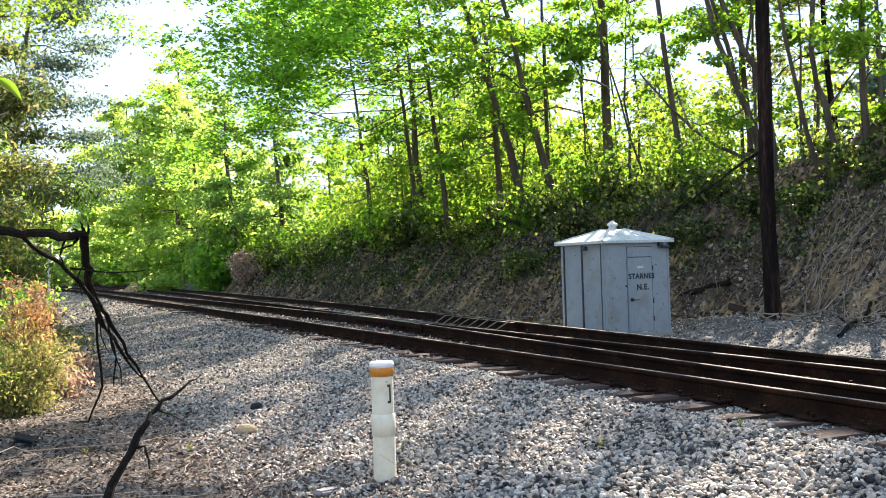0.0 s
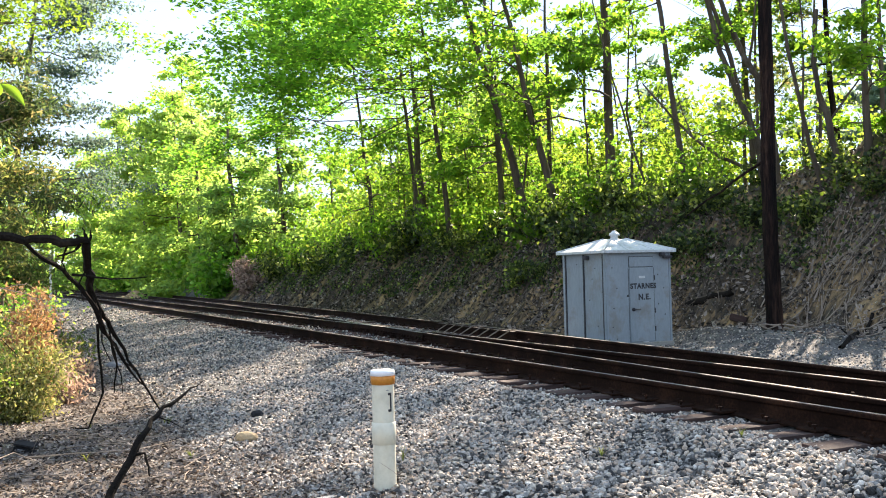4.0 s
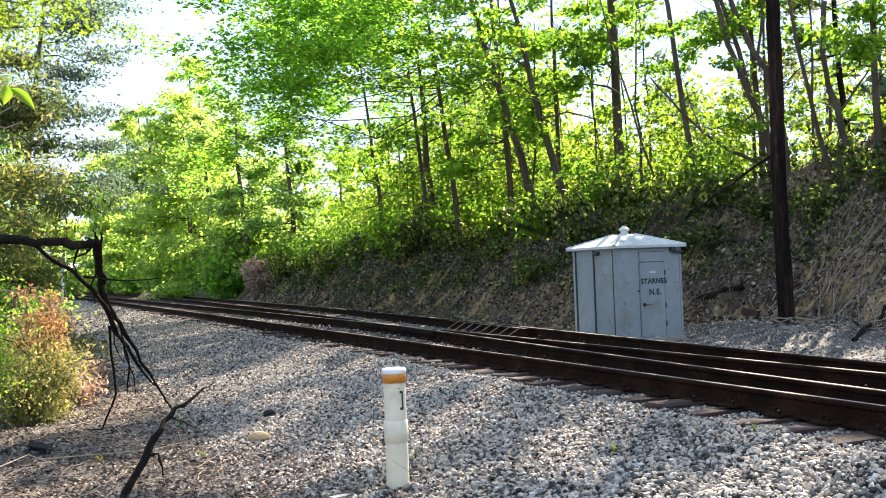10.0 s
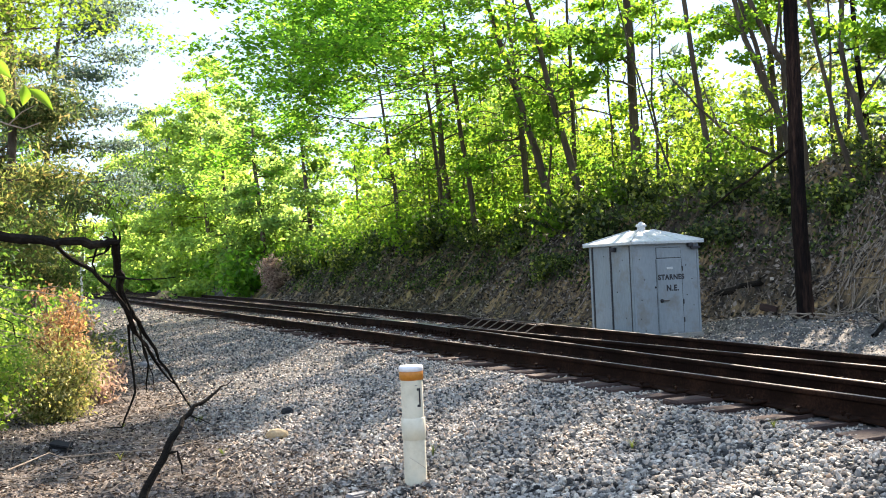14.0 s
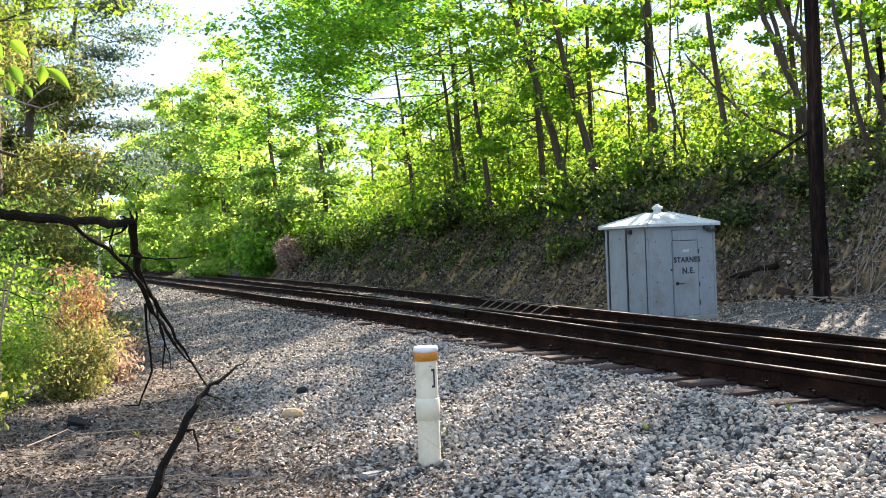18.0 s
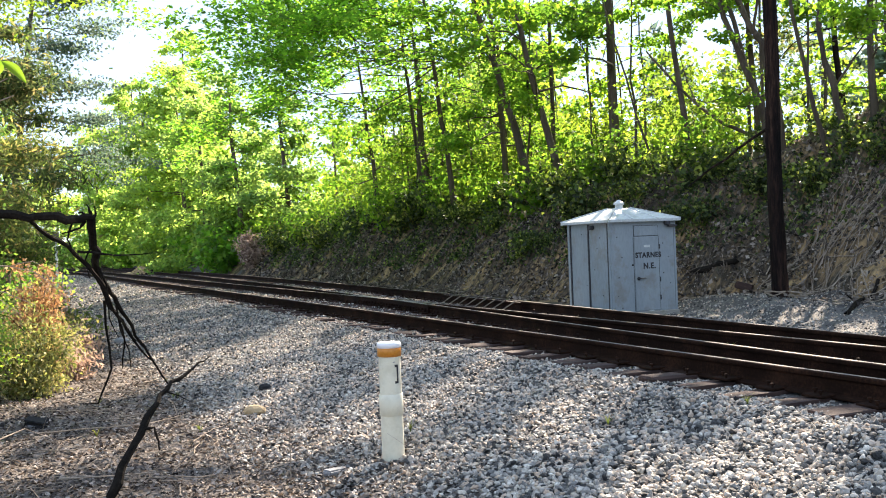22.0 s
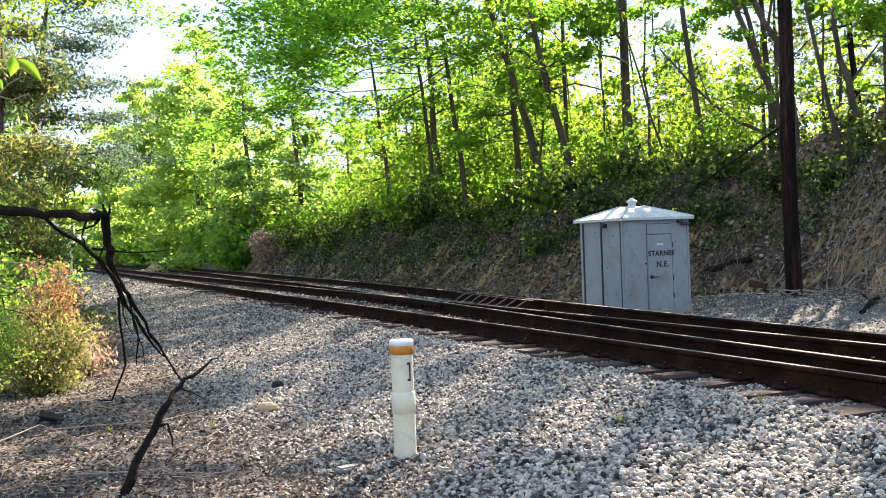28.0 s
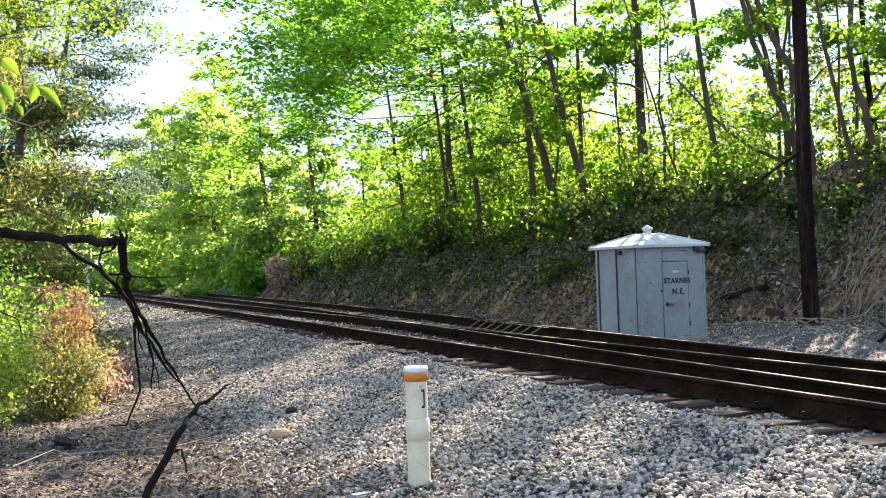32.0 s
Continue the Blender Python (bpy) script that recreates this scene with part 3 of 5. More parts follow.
p = scatter(rng, 9000, 1.0, 5.0, 30, 75, lambda x, y: x - bend(y) > 1.4 + 0.5 * rng.random(len(x)))
pieces.append(stones(rng, *lay(rng, p, 0.07, 0.13), False))
v, f = join_np(pieces)
tagged(part_np("far_ballast", v, f, STONE), "crushed-stone ballast further along the line", "gravel", kind="stuff")
pieces = []
p = scatter(rng, 17000, 5.0, 10.2, 3.2, 26, lambda x, y: (x < rail_4(y) + 1.2) & (x < 1.3 * y + 0.3) & off_rails(x, y))
q, s = lay(rng, p, 0.03, 0.06)
q[:, 2] -= 0.012
pieces.append(stones(rng, q, s, False))
p = scatter(rng, 7500, 5.0, 10.2, 11, 34, lambda x, y: (x < rail_4(y) + 1.0) & off_rails(x, y, 0.11))
q, s = lay(rng, p, 0.05, 0.085)
q[:, 2] += 0.012
pieces.append(stones(rng, q, s, False))
p = scatter(rng, 9000, 5.0, 11.5, 26, 75, lambda x, y: (x < rail_4(y) + 1.3) & off_rails(x, y, 0.12))
q, s = lay(rng, p, 0.06, 0.11)
q[:, 2] -= 0.02
pieces.append(stones(rng, q, s, False))
p = scatter(rng, 15000, 8.6, 14.9, 5.5, 18, lambda x, y: (x > rail_4(y) + 1.1) & (x < 1.3 * y + 0.3) & (rng.random(len(x)) < np.clip((14.9 - x) / 1.4, 0, 1)))
pieces.append(stones(rng, *lay(rng, p, 0.03, 0.065), False))
v, f = join_np(pieces)
tagged(part_np("track_ballast", v, f, STONE), "grey crushed stone between the rails and beside the hut", "gravel", kind="stuff")


# ---- signal hut ----
def stencil(body, size, m, parent, name="lettering"):
    cu = bpy.data.curves.new(name, "FONT")
    cu.body, cu.size, cu.align_x, cu.extrude, cu.space_character, cu.offset = body, size, "CENTER", 0.001, 1.12, 0.0058
    tmp = bpy.data.objects.new(name, cu)
    me = bpy.data.meshes.new_from_object(tmp)
    bpy.data.objects.remove(tmp)
    bpy.data.curves.remove(cu)
    me.materials.clear()
    me.materials.append(LETTER)
    return share(name, me, m, parent)


HUT_W, HUT_D, HUT_H = 1.50, 1.44, 1.79     # door front, side, wall height
hut = tagged(empty("signal_hut", pose(10.85, 14.94, -0.27, 0, 0, 0)), "grey sheet-metal signal hut with a vented hip roof", "signal hut")
# local: x along the door front (-y side), origin at the middle of the floor
part("base", box_bm(HUT_W + 0.06, HUT_D + 0.06, 0.12, (0, 0, 0.03), 0.01), CONCRETE, hut, "stained concrete footing")
bm = box_bm(HUT_W, HUT_D, HUT_H - 0.08, (0, 0, 0.08 + (HUT_H - 0.08) / 2), 0.012, 2)
part("wall", bm, HUT_PAINT, hut)
fy = -HUT_D / 2
SEAM_F = np.array([(0, 1, 2, 3), (1, 5, 6, 2), (4, 0, 3, 7), (3, 2, 6, 7), (4, 5, 1, 0)])
seam_me = mesh_np("seam", np.array([(x, y, z) for y in (-0.02, 0.004) for x, z in ((-0.017, 0.1), (0.017, 0.1), (0.017, HUT_H - 0.03), (-0.017, HUT_H - 0.03))]), SEAM_F, (SEAM,))
flange_me = mesh_np("flange", np.array([(x, y, z) for y in (-0.018, 0.004) for x, z in ((-0.02, 0.09), (0.02, 0.09), (0.02, HUT_H - 0.02), (-0.02, HUT_H - 0.02))]), SEAM_F, (HUT_PAINT,))
for k in (0.09, 0.52):
    share("seam", seam_me, pose(-HUT_W / 2, HUT_D * (0.5 - k), 0, 0, 0, -90), hut)
    share("flange", flange_me, pose(-HUT_W / 2, HUT_D * (0.5 - k) + 0.042, 0, 0, 0, -90), hut)
share("flange", flange_me, pose(-HUT_W / 2, fy + 0.025, 0, 0, 0, -90), hut)
share("seam", seam_me, pose(-HUT_W / 2, fy + 0.06, 0, 0, 0, -90), hut)
share("flange", flange_me, pose(-HUT_W / 2 + 0.02, fy, 0), hut)
share("flange", flange_me, pose(HUT_W / 2 - 0.022, fy, 0), hut)
bolt_v, bolt_f = lathe([(0.001, 0.0), (0.012, 0.0), (0.01, 0.008), (0.001, 0.01)], 6)
rivet_me = mesh_np("rivet", bolt_v, bolt_f, (SEAM,))
rng = np.random.default_rng(3)
for x, z in ((-0.6, 1.5), (-0.58, 0.75), (-0.61, 0.4), (-0.52, 0.18), (0.45, 1.36), (0.45, 0.8), (0.6, 0.6), (0.58, 1.1), (-0.5, 1.12)):
    share("rivet", rivet_me, pose(x, fy - 0.001, z, 90), hut)
for y, z in ((0.2, 1.58), (-0.3, 1.3), (-0.4, 1.5), (0.05, 0.6), (-0.45, 0.42), (-0.2, 0.9)):
    share("rivet", rivet_me, pose(-HUT_W / 2 - 0.001, y, z, 0, -90), hut)
# the door
door = part("door", box_bm(0.56, 0.02, 1.38, (0.06, fy - 0.010, 0.80), 0.006), HUT_PAINT, hut)
for x in (-0.232, 0.352):
    part("seam", box_bm(0.007, 0.008, 1.38, (x, fy - 0.002, 0.80), 0.002), SEAM, hut)
panel = part("top_panel", box_bm(0.55, 0.016, 0.185, (0.06, fy - 0.008, 1.605), 0.004), HUT_PAINT, hut)
part("panel_edge", box_bm(0.57, 0.008, 0.205, (0.06, fy - 0.002, 1.605), 0.002), SEAM, hut)
for z in (0.34, 0.68, 1.3):
    part("hinge", box_bm(0.024, 0.03, 0.09, (0.352, fy - 0.018, z), 0.006), SEAM, door)
part("handle", box_bm(0.13, 0.03, 0.022, (-0.06, fy - 0.045, 0.72), 0.008), STEEL, door, "small steel latch bar")
bm = bmesh.new()
bmesh.ops.create_uvsphere(bm, u_segments=10, v_segments=6, radius=0.036)
bmesh.ops.translate(bm, vec=(-0.15, fy - 0.03, 0.715), verts=bm.verts)
part("padlock", bm, LETTER, door, "black padlock")
part("tag_plate", box_bm(0.14, 0.012, 0.045, (0.06, fy - 0.025, 1.315), 0.004), HUT_ROOF, door, "pale metal tag plate")
part("tag_plate", box_bm(0.13, 0.012, 0.05, (0.13, fy - 0.008, 0.105), 0.004), HUT_ROOF, door, "pale metal tag plate")
stencil("STARNES", 0.134, pose(0.088, fy - 0.0215, 1.105, 90), door)
stencil("N.E.", 0.15, pose(0.11, fy - 0.0215, 0.895, 90), door)
bm = bmesh.new()
bmesh.ops.create_uvsphere(bm, u_segments=8, v_segments=5, radius=0.02)
bmesh.ops.translate(bm, vec=(-0.26, fy - 0.004, 0.97), verts=bm.verts)
part("keyhole_cover", bm, LETTER, hut)
# roof
ov, rise = 0.085, 0.27
bm = bmesh.new()
hw, hd = HUT_W / 2 + ov, HUT_D / 2 + ov
lo = [bm.verts.new((x, y, HUT_H - 0.012)) for x, y in ((-hw, -hd), (hw, -hd), (hw, hd), (-hw, hd))]
mid = [bm.verts.new((x, y, HUT_H + 0.035)) for x, y in ((-hw, -hd), (hw, -hd), (hw, hd), (-hw, hd))]
rid = [bm.verts.new((x, y, HUT_H + rise)) for x, y in ((-0.17, -0.12), (0.17, -0.12), (0.17, 0.12), (-0.17, 0.12))]
bm.faces.new(lo[::-1])
for a, b in ((lo, mid), (mid, rid)):
    for k in range(4):
        bm.faces.new((a[k], a[(k + 1) % 4], b[(k + 1) % 4], b[k]))
bm.faces.new(rid)
roof = part("roof", bm, HUT_ROOF, hut, "pale grey painted sheet-metal hip roof")
for sx, sy in ((-1, -1), (1, -1), (1, 1), (-1, 1)):
    v, f = tube([(sx * hw, sy * hd, HUT_H + 0.04), (sx * 0.17, sy * 0.12, HUT_H + rise + 0.004)], (0.016, 0.016), 6)
    part_np("hip_seam", v, f, HUT_ROOF, roof)
for x in (-0.3, 0.3):
    v, f = tube([(x, -hd, HUT_H + 0.042), (x * 0.5, -0.12, HUT_H + rise)], (0.012, 0.012), 6)
    part_np("roof_rib", v, f, HUT_ROOF, roof)
v, f = lathe([(0.001, 0.0), (0.075, 0.0), (0.075, 0.07), (0.105, 0.075), (0.1, 0.11), (0.06, 0.135), (0.04, 0.16), (0.001, 0.17)], 14)
part_np("vent", v + np.array([0, 0, HUT_H + rise]), f, HUT_ROOF, roof, "round metal roof vent")
for m in (pose(HUT_W / 2 - 0.22, fy - 0.05, HUT_H - 0.05), pose(-HUT_W / 2 - 0.04, -HUT_D * 0.12, HUT_H - 0.09, 0, 0, -90)):
    ob = part("eave_bracket", box_bm(0.1, 0.1, 0.08, (0, 0, 0), 0.015), SEAM, hut, "dark bracket below the eave")
    ob.matrix_basis = m
part("eave_bracket", box_bm(0.2, 0.06, 0.05, (HUT_W / 2 - 0.1, fy - 0.05, HUT_H - 0.1), 0.01), SEAM, hut, "dark bracket below the eave")

# ---- cream marker post ----
PX, PY = 2.525, 6.345
marker = tagged(empty("marker_post", pose(PX, PY, float(ground_z(PX, PY)) - 0.03, 0, -0.3, 0)), "cream plastic pipe marker with an amber band and white cap", "marker post")
v, f = lathe([(0.082, 0.0), (0.082, 0.41)], 32)
part_np("lower_pipe", v, f, PVC, marker, smooth=True)
v, f = lathe([(0.084, 0.345), (0.0875, 0.348), (0.0878, 0.50), (0.084, 0.503)], 32)
part_np("coupling", v, f, PVC, marker, "pipe coupling sleeve", True)
v, f = lathe([(0.0805, 0.49), (0.0800, 0.79)], 32)
part_np("upper_pipe", v, f, PVC, marker, smooth=True)
v, f = lathe([(0.0815, 0.775), (0.088, 0.778), (0.088, 0.842), (0.083, 0.845)], 32)
part_np("band", v, f, BAND, marker, "amber reflective band", True)
v, f = lathe([(0.083, 0.838), (0.0895, 0.84), (0.0895, 0.868), (0.082, 0.878), (0.001, 0.882)], 32)
part_np("cap", v, f, PVC_CAP, marker, "white plastic cap", True)


def on_pipe(name, a0, a1, z0, z1, material, parent, r=0.0808, n=4, label=""):
    a = np.radians(np.linspace(a0, a1, n))
    v = np.concatenate([np.column_stack([r * np.cos(a), r * np.sin(a), np.full(n, z)]) for z in (z0, z1)])
    f = np.array([(k, k + 1, k + 1 + n, k + n) for k in range(n - 1)])
    return part_np(name, v, f, material, parent, label)


on_pipe("mark", -86, -66, 0.700, 0.718, LETTER, marker, label="worn dark painted mark")
on_pipe("mark", -75, -64, 0.590, 0.716, LETTER, marker)
on_pipe("mark", -86, -64, 0.582, 0.6, LETTER, marker)
on_pipe("print_bar", -96, -82, 0.735, 0.741, GREY_SLAB, marker)


# ---- trees and shrubs ----
def unit(v):
    return np.asarray(v, float) / (np.linalg.norm(v) + 1e-9)


def grow(rng, base, top, r0, limb_from, n_limbs, reach, rise, sub=4, wob=0.05, sides=7, side_bias=(0, 0, 0)):
    """Trunk and limbs as tubes, and the places where foliage hangs."""
    base, top = np.asarray(base, float), np.asarray(top, float)
    height = np.linalg.norm(top - base)
    tr = wander(rng, base, top, 9, wob)
    rad = r0 * (1 - 0.72 * np.linspace(0, 1, 9))
    rad[0] *= 1.3
    trunk, limbs, spots = tube(tr, rad, sides), [], []
    for k in range(n_limbs):
        pieces = []
        h = limb_from + (1 - limb_from) * (k + rng.random()) / n_limbs
        i = h * 8
        a = tr[int(i)] + (tr[min(int(i) + 1, 8)] - tr[int(i)]) * (i - int(i))
        az = rng.uniform(0, 2 * np.pi)
        d = unit(np.array([np.cos(az), np.sin(az), rise + rng.normal(0, 0.2)]) + np.asarray(side_bias, float))
        ln = reach * (1.15 - 0.7 * (h - limb_from) / (1 - limb_from + 1e-6)) * rng.uniform(0.65, 1.15)
        b = a + d * ln + np.array([0, 0, -0.08 * ln])
        lp = wander(rng, a, b, 6, 0.05 * ln)
        rr = max(0.011, r0 * 0.34 * (1 - 0.6 * h))
        pieces.append(tube(lp, rr * (1 - 0.85 * np.linspace(0, 1, 6)), 5))
        spots += [(lp[j], 0.16 * ln + 0.18) for j in (3, 4, 5)]
        for s in range(sub):
            j = 1 + rng.integers(4)
            az2 = rng.uniform(0, 2 * np.pi)
            d2 = unit(d * 0.8 + np.array([np.cos(az2), np.sin(az2), rng.normal(0.1, 0.25)]) * 0.9)
            l2 = ln * rng.uniform(0.25, 0.55)
            sp = wander(rng, lp[j], lp[j] + d2 * l2, 4, 0.03 * l2)
            pieces.append(tube(sp, rr * 0.35 * (1 - 0.8 * np.linspace(0, 1, 4)), 3))
            spots += [(sp[m], 0.13 * ln + 0.16) for m in (1, 2, 3)]
        limbs.append(join_np(pieces))
    return trunk, limbs, spots


def foliage(rng, spots, count, size, flat=0.5, squash=0.45, long=1.5, droop=0.0, clump=0.85, gap=0.0):
    """Leaves round the spots; gap: share of the branchlets that stay bare."""
    c = np.array([s[0] for s in spots])
    r = np.array([s[1] for s in spots])
    w = r ** 2
    if gap:
        w = w * np.repeat(rng.random(len(w) // 3 + 1) > gap, 3)[:len(w)]
    k = rng.choice(len(c), count, p=w / w.sum())
    p = c[k] + rng.normal(0, clump, (count, 3)) * np.minimum(r[k], 0.62)[:, None] * np.array([1, 1, squash])
    return leaves(rng, p, np.full(count, size), flat, long, droop)


def tree(seed, x, y, height, lean=(0, 0), r0=0.14, limb_from=0.35, n_limbs=16, reach=2.8, rise=0.35, count=7000, size=0.10, material=None, bark=None, label="", group="", bias=(0, 0, 0), flat=0.5, name="tree", category="tree", sink=0.15, squash=0.45, long=1.5, sub=4, clump=0.7, gap=0.0):
    rng = np.random.default_rng(seed)
    z = float(ground_z(x, y)) - sink
    t = tagged(empty(name, pose(x, y, z)), label or "slender broadleaf tree in fresh spring leaf", category, group)
    trunk, limbs, spots = grow(rng, (0, 0, 0), (lean[0], lean[1], height), r0, limb_from, n_limbs, reach, rise, sub=sub, side_bias=bias)
    part_np("trunk", *trunk, bark or BARK, t, smooth=True)
    for limb in limbs:
        part_np("limb", *limb, bark or BARK, t, smooth=True)
    v, f = foliage(rng, spots, count, size, flat, squash, long, clump=clump, gap=gap)
    part_np("crown", v, f, material or LEAF, t)
    return t


def shrub(seed, count, size, radius, height, material, name="shrub", stems=9, label="", flat=0.25, bark=None, long=1.5):
    """A prototype bush at the origin: stems fan out from the base."""
    rng = np.random.default_rng(seed)
    s = empty(name)
    spots = []
    for k in range(stems):
        az, out = rng.uniform(0, 2 * np.pi), rng.uniform(0.15, 1.0)
        tip = np.array([np.cos(az) * out * radius, np.sin(az) * out * radius, height * rng.uniform(0.55, 1.0) * (1 - 0.35 * out)])
        p = wander(rng, (0, 0, -0.1), tip, 6, 0.05)
        part_np("stem", *tube(p, 0.02 * (1 - 0.8 * np.linspace(0, 1, 6)), 4), bark or BARK, s)
        spots += [(p[j], 0.26 * radius) for j in range(1, 6)]
    v, f = foliage(rng, spots, count, size, flat, 0.8, long)
    part_np("foliage", v, f, material, s)
    return tagged(s, label, "shrub")

# the tall dark trunk at the foot of the bank
rng = np.random.default_rng(11)
BX, BY = 13.35, 13.35
big = tagged(empty("tall_trunk", pose(BX, BY, float(ground_z(BX, BY)) - 0.1)), "tall straight tree trunk with dark furrowed bark", "tree")
p = wander(rng, (0, 0, 0), (0.02, -0.05, 9.5), 40, 0.006)
rr = np.interp(np.linspace(0, 9.5, 40), (0, 0.25, 1, 4, 9.5), (0.19, 0.155, 0.145, 0.13, 0.115)) * rng.uniform(0.965, 1.035, 40)
v, f = tube(p, rr, 22)
c = np.repeat(p, 22, axis=0)
ridge = np.tile(rng.uniform(0.955, 1.045, 22), 40)[:, None]
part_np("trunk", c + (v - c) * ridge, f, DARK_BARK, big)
v, f = tube(wander(rng, (-0.1, 0.1, 3.35), (-1.05, 1.25, 2.35), 7, 0.03), np.linspace(0.03, 0.012, 7), 6)
part_np("dead_limb", v, f, DARK_BARK, big, "bare dead limb hanging down")

WOOD = "trees above the cutting"
BROAD = "slender broadleaf tree in fresh green spring leaf"
# bank-top trees: seed, x, y, height, lean, trunk radius, first limb, limbs, reach, leaves
for row in (
    (1, 17.0, 14.1, 9, (0.2, 0.1), 0.085, 0.10, 16, 2.2, 2200),
    (2, 16.6, 15.0, 8.5, (-1.6, 0.4), 0.055, 0.4, 12, 2.0, 900),
    (3, 17.6, 17.4, 9.5, (-2.2, 1.6), 0.08, 0.12, 14, 2.2, 1500),
    (4, 18.6, 19.2, 14, (-0.2, 0.3), 0.09, 0.32, 18, 2.8, 4600),
    (5, 16.8, 19.7, 14, (-1.3, 1.3), 0.085, 0.3, 20, 3.0, 5200),
    (6, 17.0, 23.4, 14, (-0.1, 0.3), 0.17, 0.26, 20, 3.0, 9000),
    (7, 16.2, 25.0, 10.5, (-1.4, 2.2), 0.14, 0.3, 20, 3.2, 5500),
    (8, 17.2, 27.2, 10, (0.1, 0.3), 0.10, 0.22, 16, 2.6, 5500),
    (9, 16.8, 29.8, 11, (-0.4, 0.6), 0.13, 0.22, 18, 2.8, 6000),
    (10, 17.4, 31.2, 10.5, (0.2, 0.6), 0.10, 0.22, 16, 2.8, 5500),
    (11, 16.4, 36.0, 9.5, (-0.5, 0.3), 0.17, 0.16, 20, 3.2, 8000),
    (12, 16.2, 41.0, 9.5, (-0.9, 0.5), 0.13, 0.25, 18, 3.0, 6500),
    (17, 20.5, 21.5, 13, (0.1, 0.2), 0.06, 0.25, 9, 2.4, 1300),
    (19, 20.2, 16.2, 12, (-0.1, 0.2), 0.07, 0.3, 8, 2.2, 700),
):
    tree(row[0], row[1], row[2], row[3], row[4], row[5], row[6], row[7], row[8], 0.2, int(row[9] * (0.36 if row[2] > 21 else 1.4)), 0.14 if row[2] > 21 else 0.1, LEAF if row[1] < 18 or row[2] < 22 else LEAF_SUNNY, BARK, BROAD, WOOD, clump=0.45 if row[2] > 21 else 0.36, gap=0.6 if row[2] < 34 else 0.3)

# broad trees whose long level limbs reach out over the cutting
OVER = "leaning broadleaf tree with long level limbs over the cutting"
tree(31, 15.9, 26.2, 11, (-2.2, 1.8), 0.16, 0.44, 14, 4.8, 0.02, 3800, 0.135, LEAF, BARK, OVER, WOOD, (-0.9, 0.35, 0), flat=0.6, squash=0.3, clump=0.5, gap=0.35)
tree(32, 15.2, 31.0, 11, (-1.2, 0.5), 0.12, 0.50, 26, 11.0, 0.02, 17000, 0.135, LEAF_DARK, BARK, OVER, WOOD, (-1.6, 0.2, 0), flat=0.6, squash=0.45, clump=0.62, gap=0.1)
tree(36, 15.6, 34.5, 10.5, (-1.0, 0.5), 0.11, 0.55, 20, 7.0, 0.02, 8500, 0.14, LEAF_DARK, BARK, OVER, WOOD, (-1.4, 0.1, 0), flat=0.6, squash=0.45, clump=0.62, gap=0.15)
tree(33, 19.4, 17.0, 10, (-0.3, 0.3), 0.09, 0.3, 12, 2.5, 0.0, 3600, 0.07, NEEDLE, DARK_BARK, "dark pine with level boughs at the top of the bank", WOOD, flat=0.4, squash=0.2, long=3.0, name="pine_tree", clump=0.5)
# added past the right edge of the view to shade the near ballast
tree(35, 18.2, 11.4, 9, (-0.3, 0.3), 0.07, 0.2, 12, 2.2, 0.2, 1300, 0.1, LEAF, BARK, BROAD, WOOD, clump=0.45)
# thin young trees that fill the edge of the wood
rng = np.random.default_rng(26)
for k in range(20):
    y = 15.5 + 1.25 * k + rng.normal(0, 0.5)
    x = float(toe(y) + 0.9 * crest_height(y)) + rng.uniform(1.0, 4.5)
    tree(200 + k, x, y, rng.uniform(6.5, 10), (rng.normal(-0.3, 0.7), rng.normal(0.2, 0.6)), rng.uniform(0.03, 0.055), 0.16, 13, 1.5, 0.35, 300 if y < 32 else 800, 0.1, (LEAF, LEAF_SUNNY)[k % 2], BARK, "thin young tree with sparse spring leaf", "young trees at the edge of the wood", clump=0.5, sub=3)

# the bright wall of trees where the line runs on
for k, (x, y, h, reach, n) in enumerate(((15.6, 54, 9, 2.6, 5200), (14.0, 60, 11, 3.0, 6500), (12.8, 65, 12, 3.4, 7500), (13, 74, 15, 4.4, 10000), (12, 86, 16, 4.2, 9000), (15, 78, 14, 4.2, 8000), (16, 87, 21, 5.2, 10000), (11.5, 98, 17, 5.0, 9000), (14, 108, 20, 5.5, 9000), (10.5, 116, 17, 5.5, 8000), (12, 135, 18, 6, 8000), (8, 150, 17, 6, 8000), (3, 165, 16, 6.5, 7000), (-3, 160, 17, 6.5, 6000))):
    tree(50 + k, x, y, h, (-0.6, 0.2), 0.2, 0.03, 30, reach, 0.2, int(n * (1.3 if y < 70 else 1.6)), 0.12 + 0.0012 * y, LEAF_FAR, BARK, "tall tree beside the line in spring leaf, haze put into its colour", "trees beside the far line", sub=5, squash=0.6, gap=0.12)

for k, (x, y, h) in enumerate(((19.2, 42.5, 8.5), (20.5, 49.0, 9), (20.2, 37.5, 8), (21.8, 43.5, 9), (22.5, 39.0, 8.5), (17.5, 50.5, 7.5))):
    tree(240 + k, x, y, h, (-0.3, 0.2), 0.09, 0.05, 20, 3.0, 0.25, 1500, 0.15, (LEAF_SUNNY, LEAF)[k % 2], BARK, "bushy young tree filling the edge of the wood", "young trees at the edge of the wood", sub=3, squash=0.6)

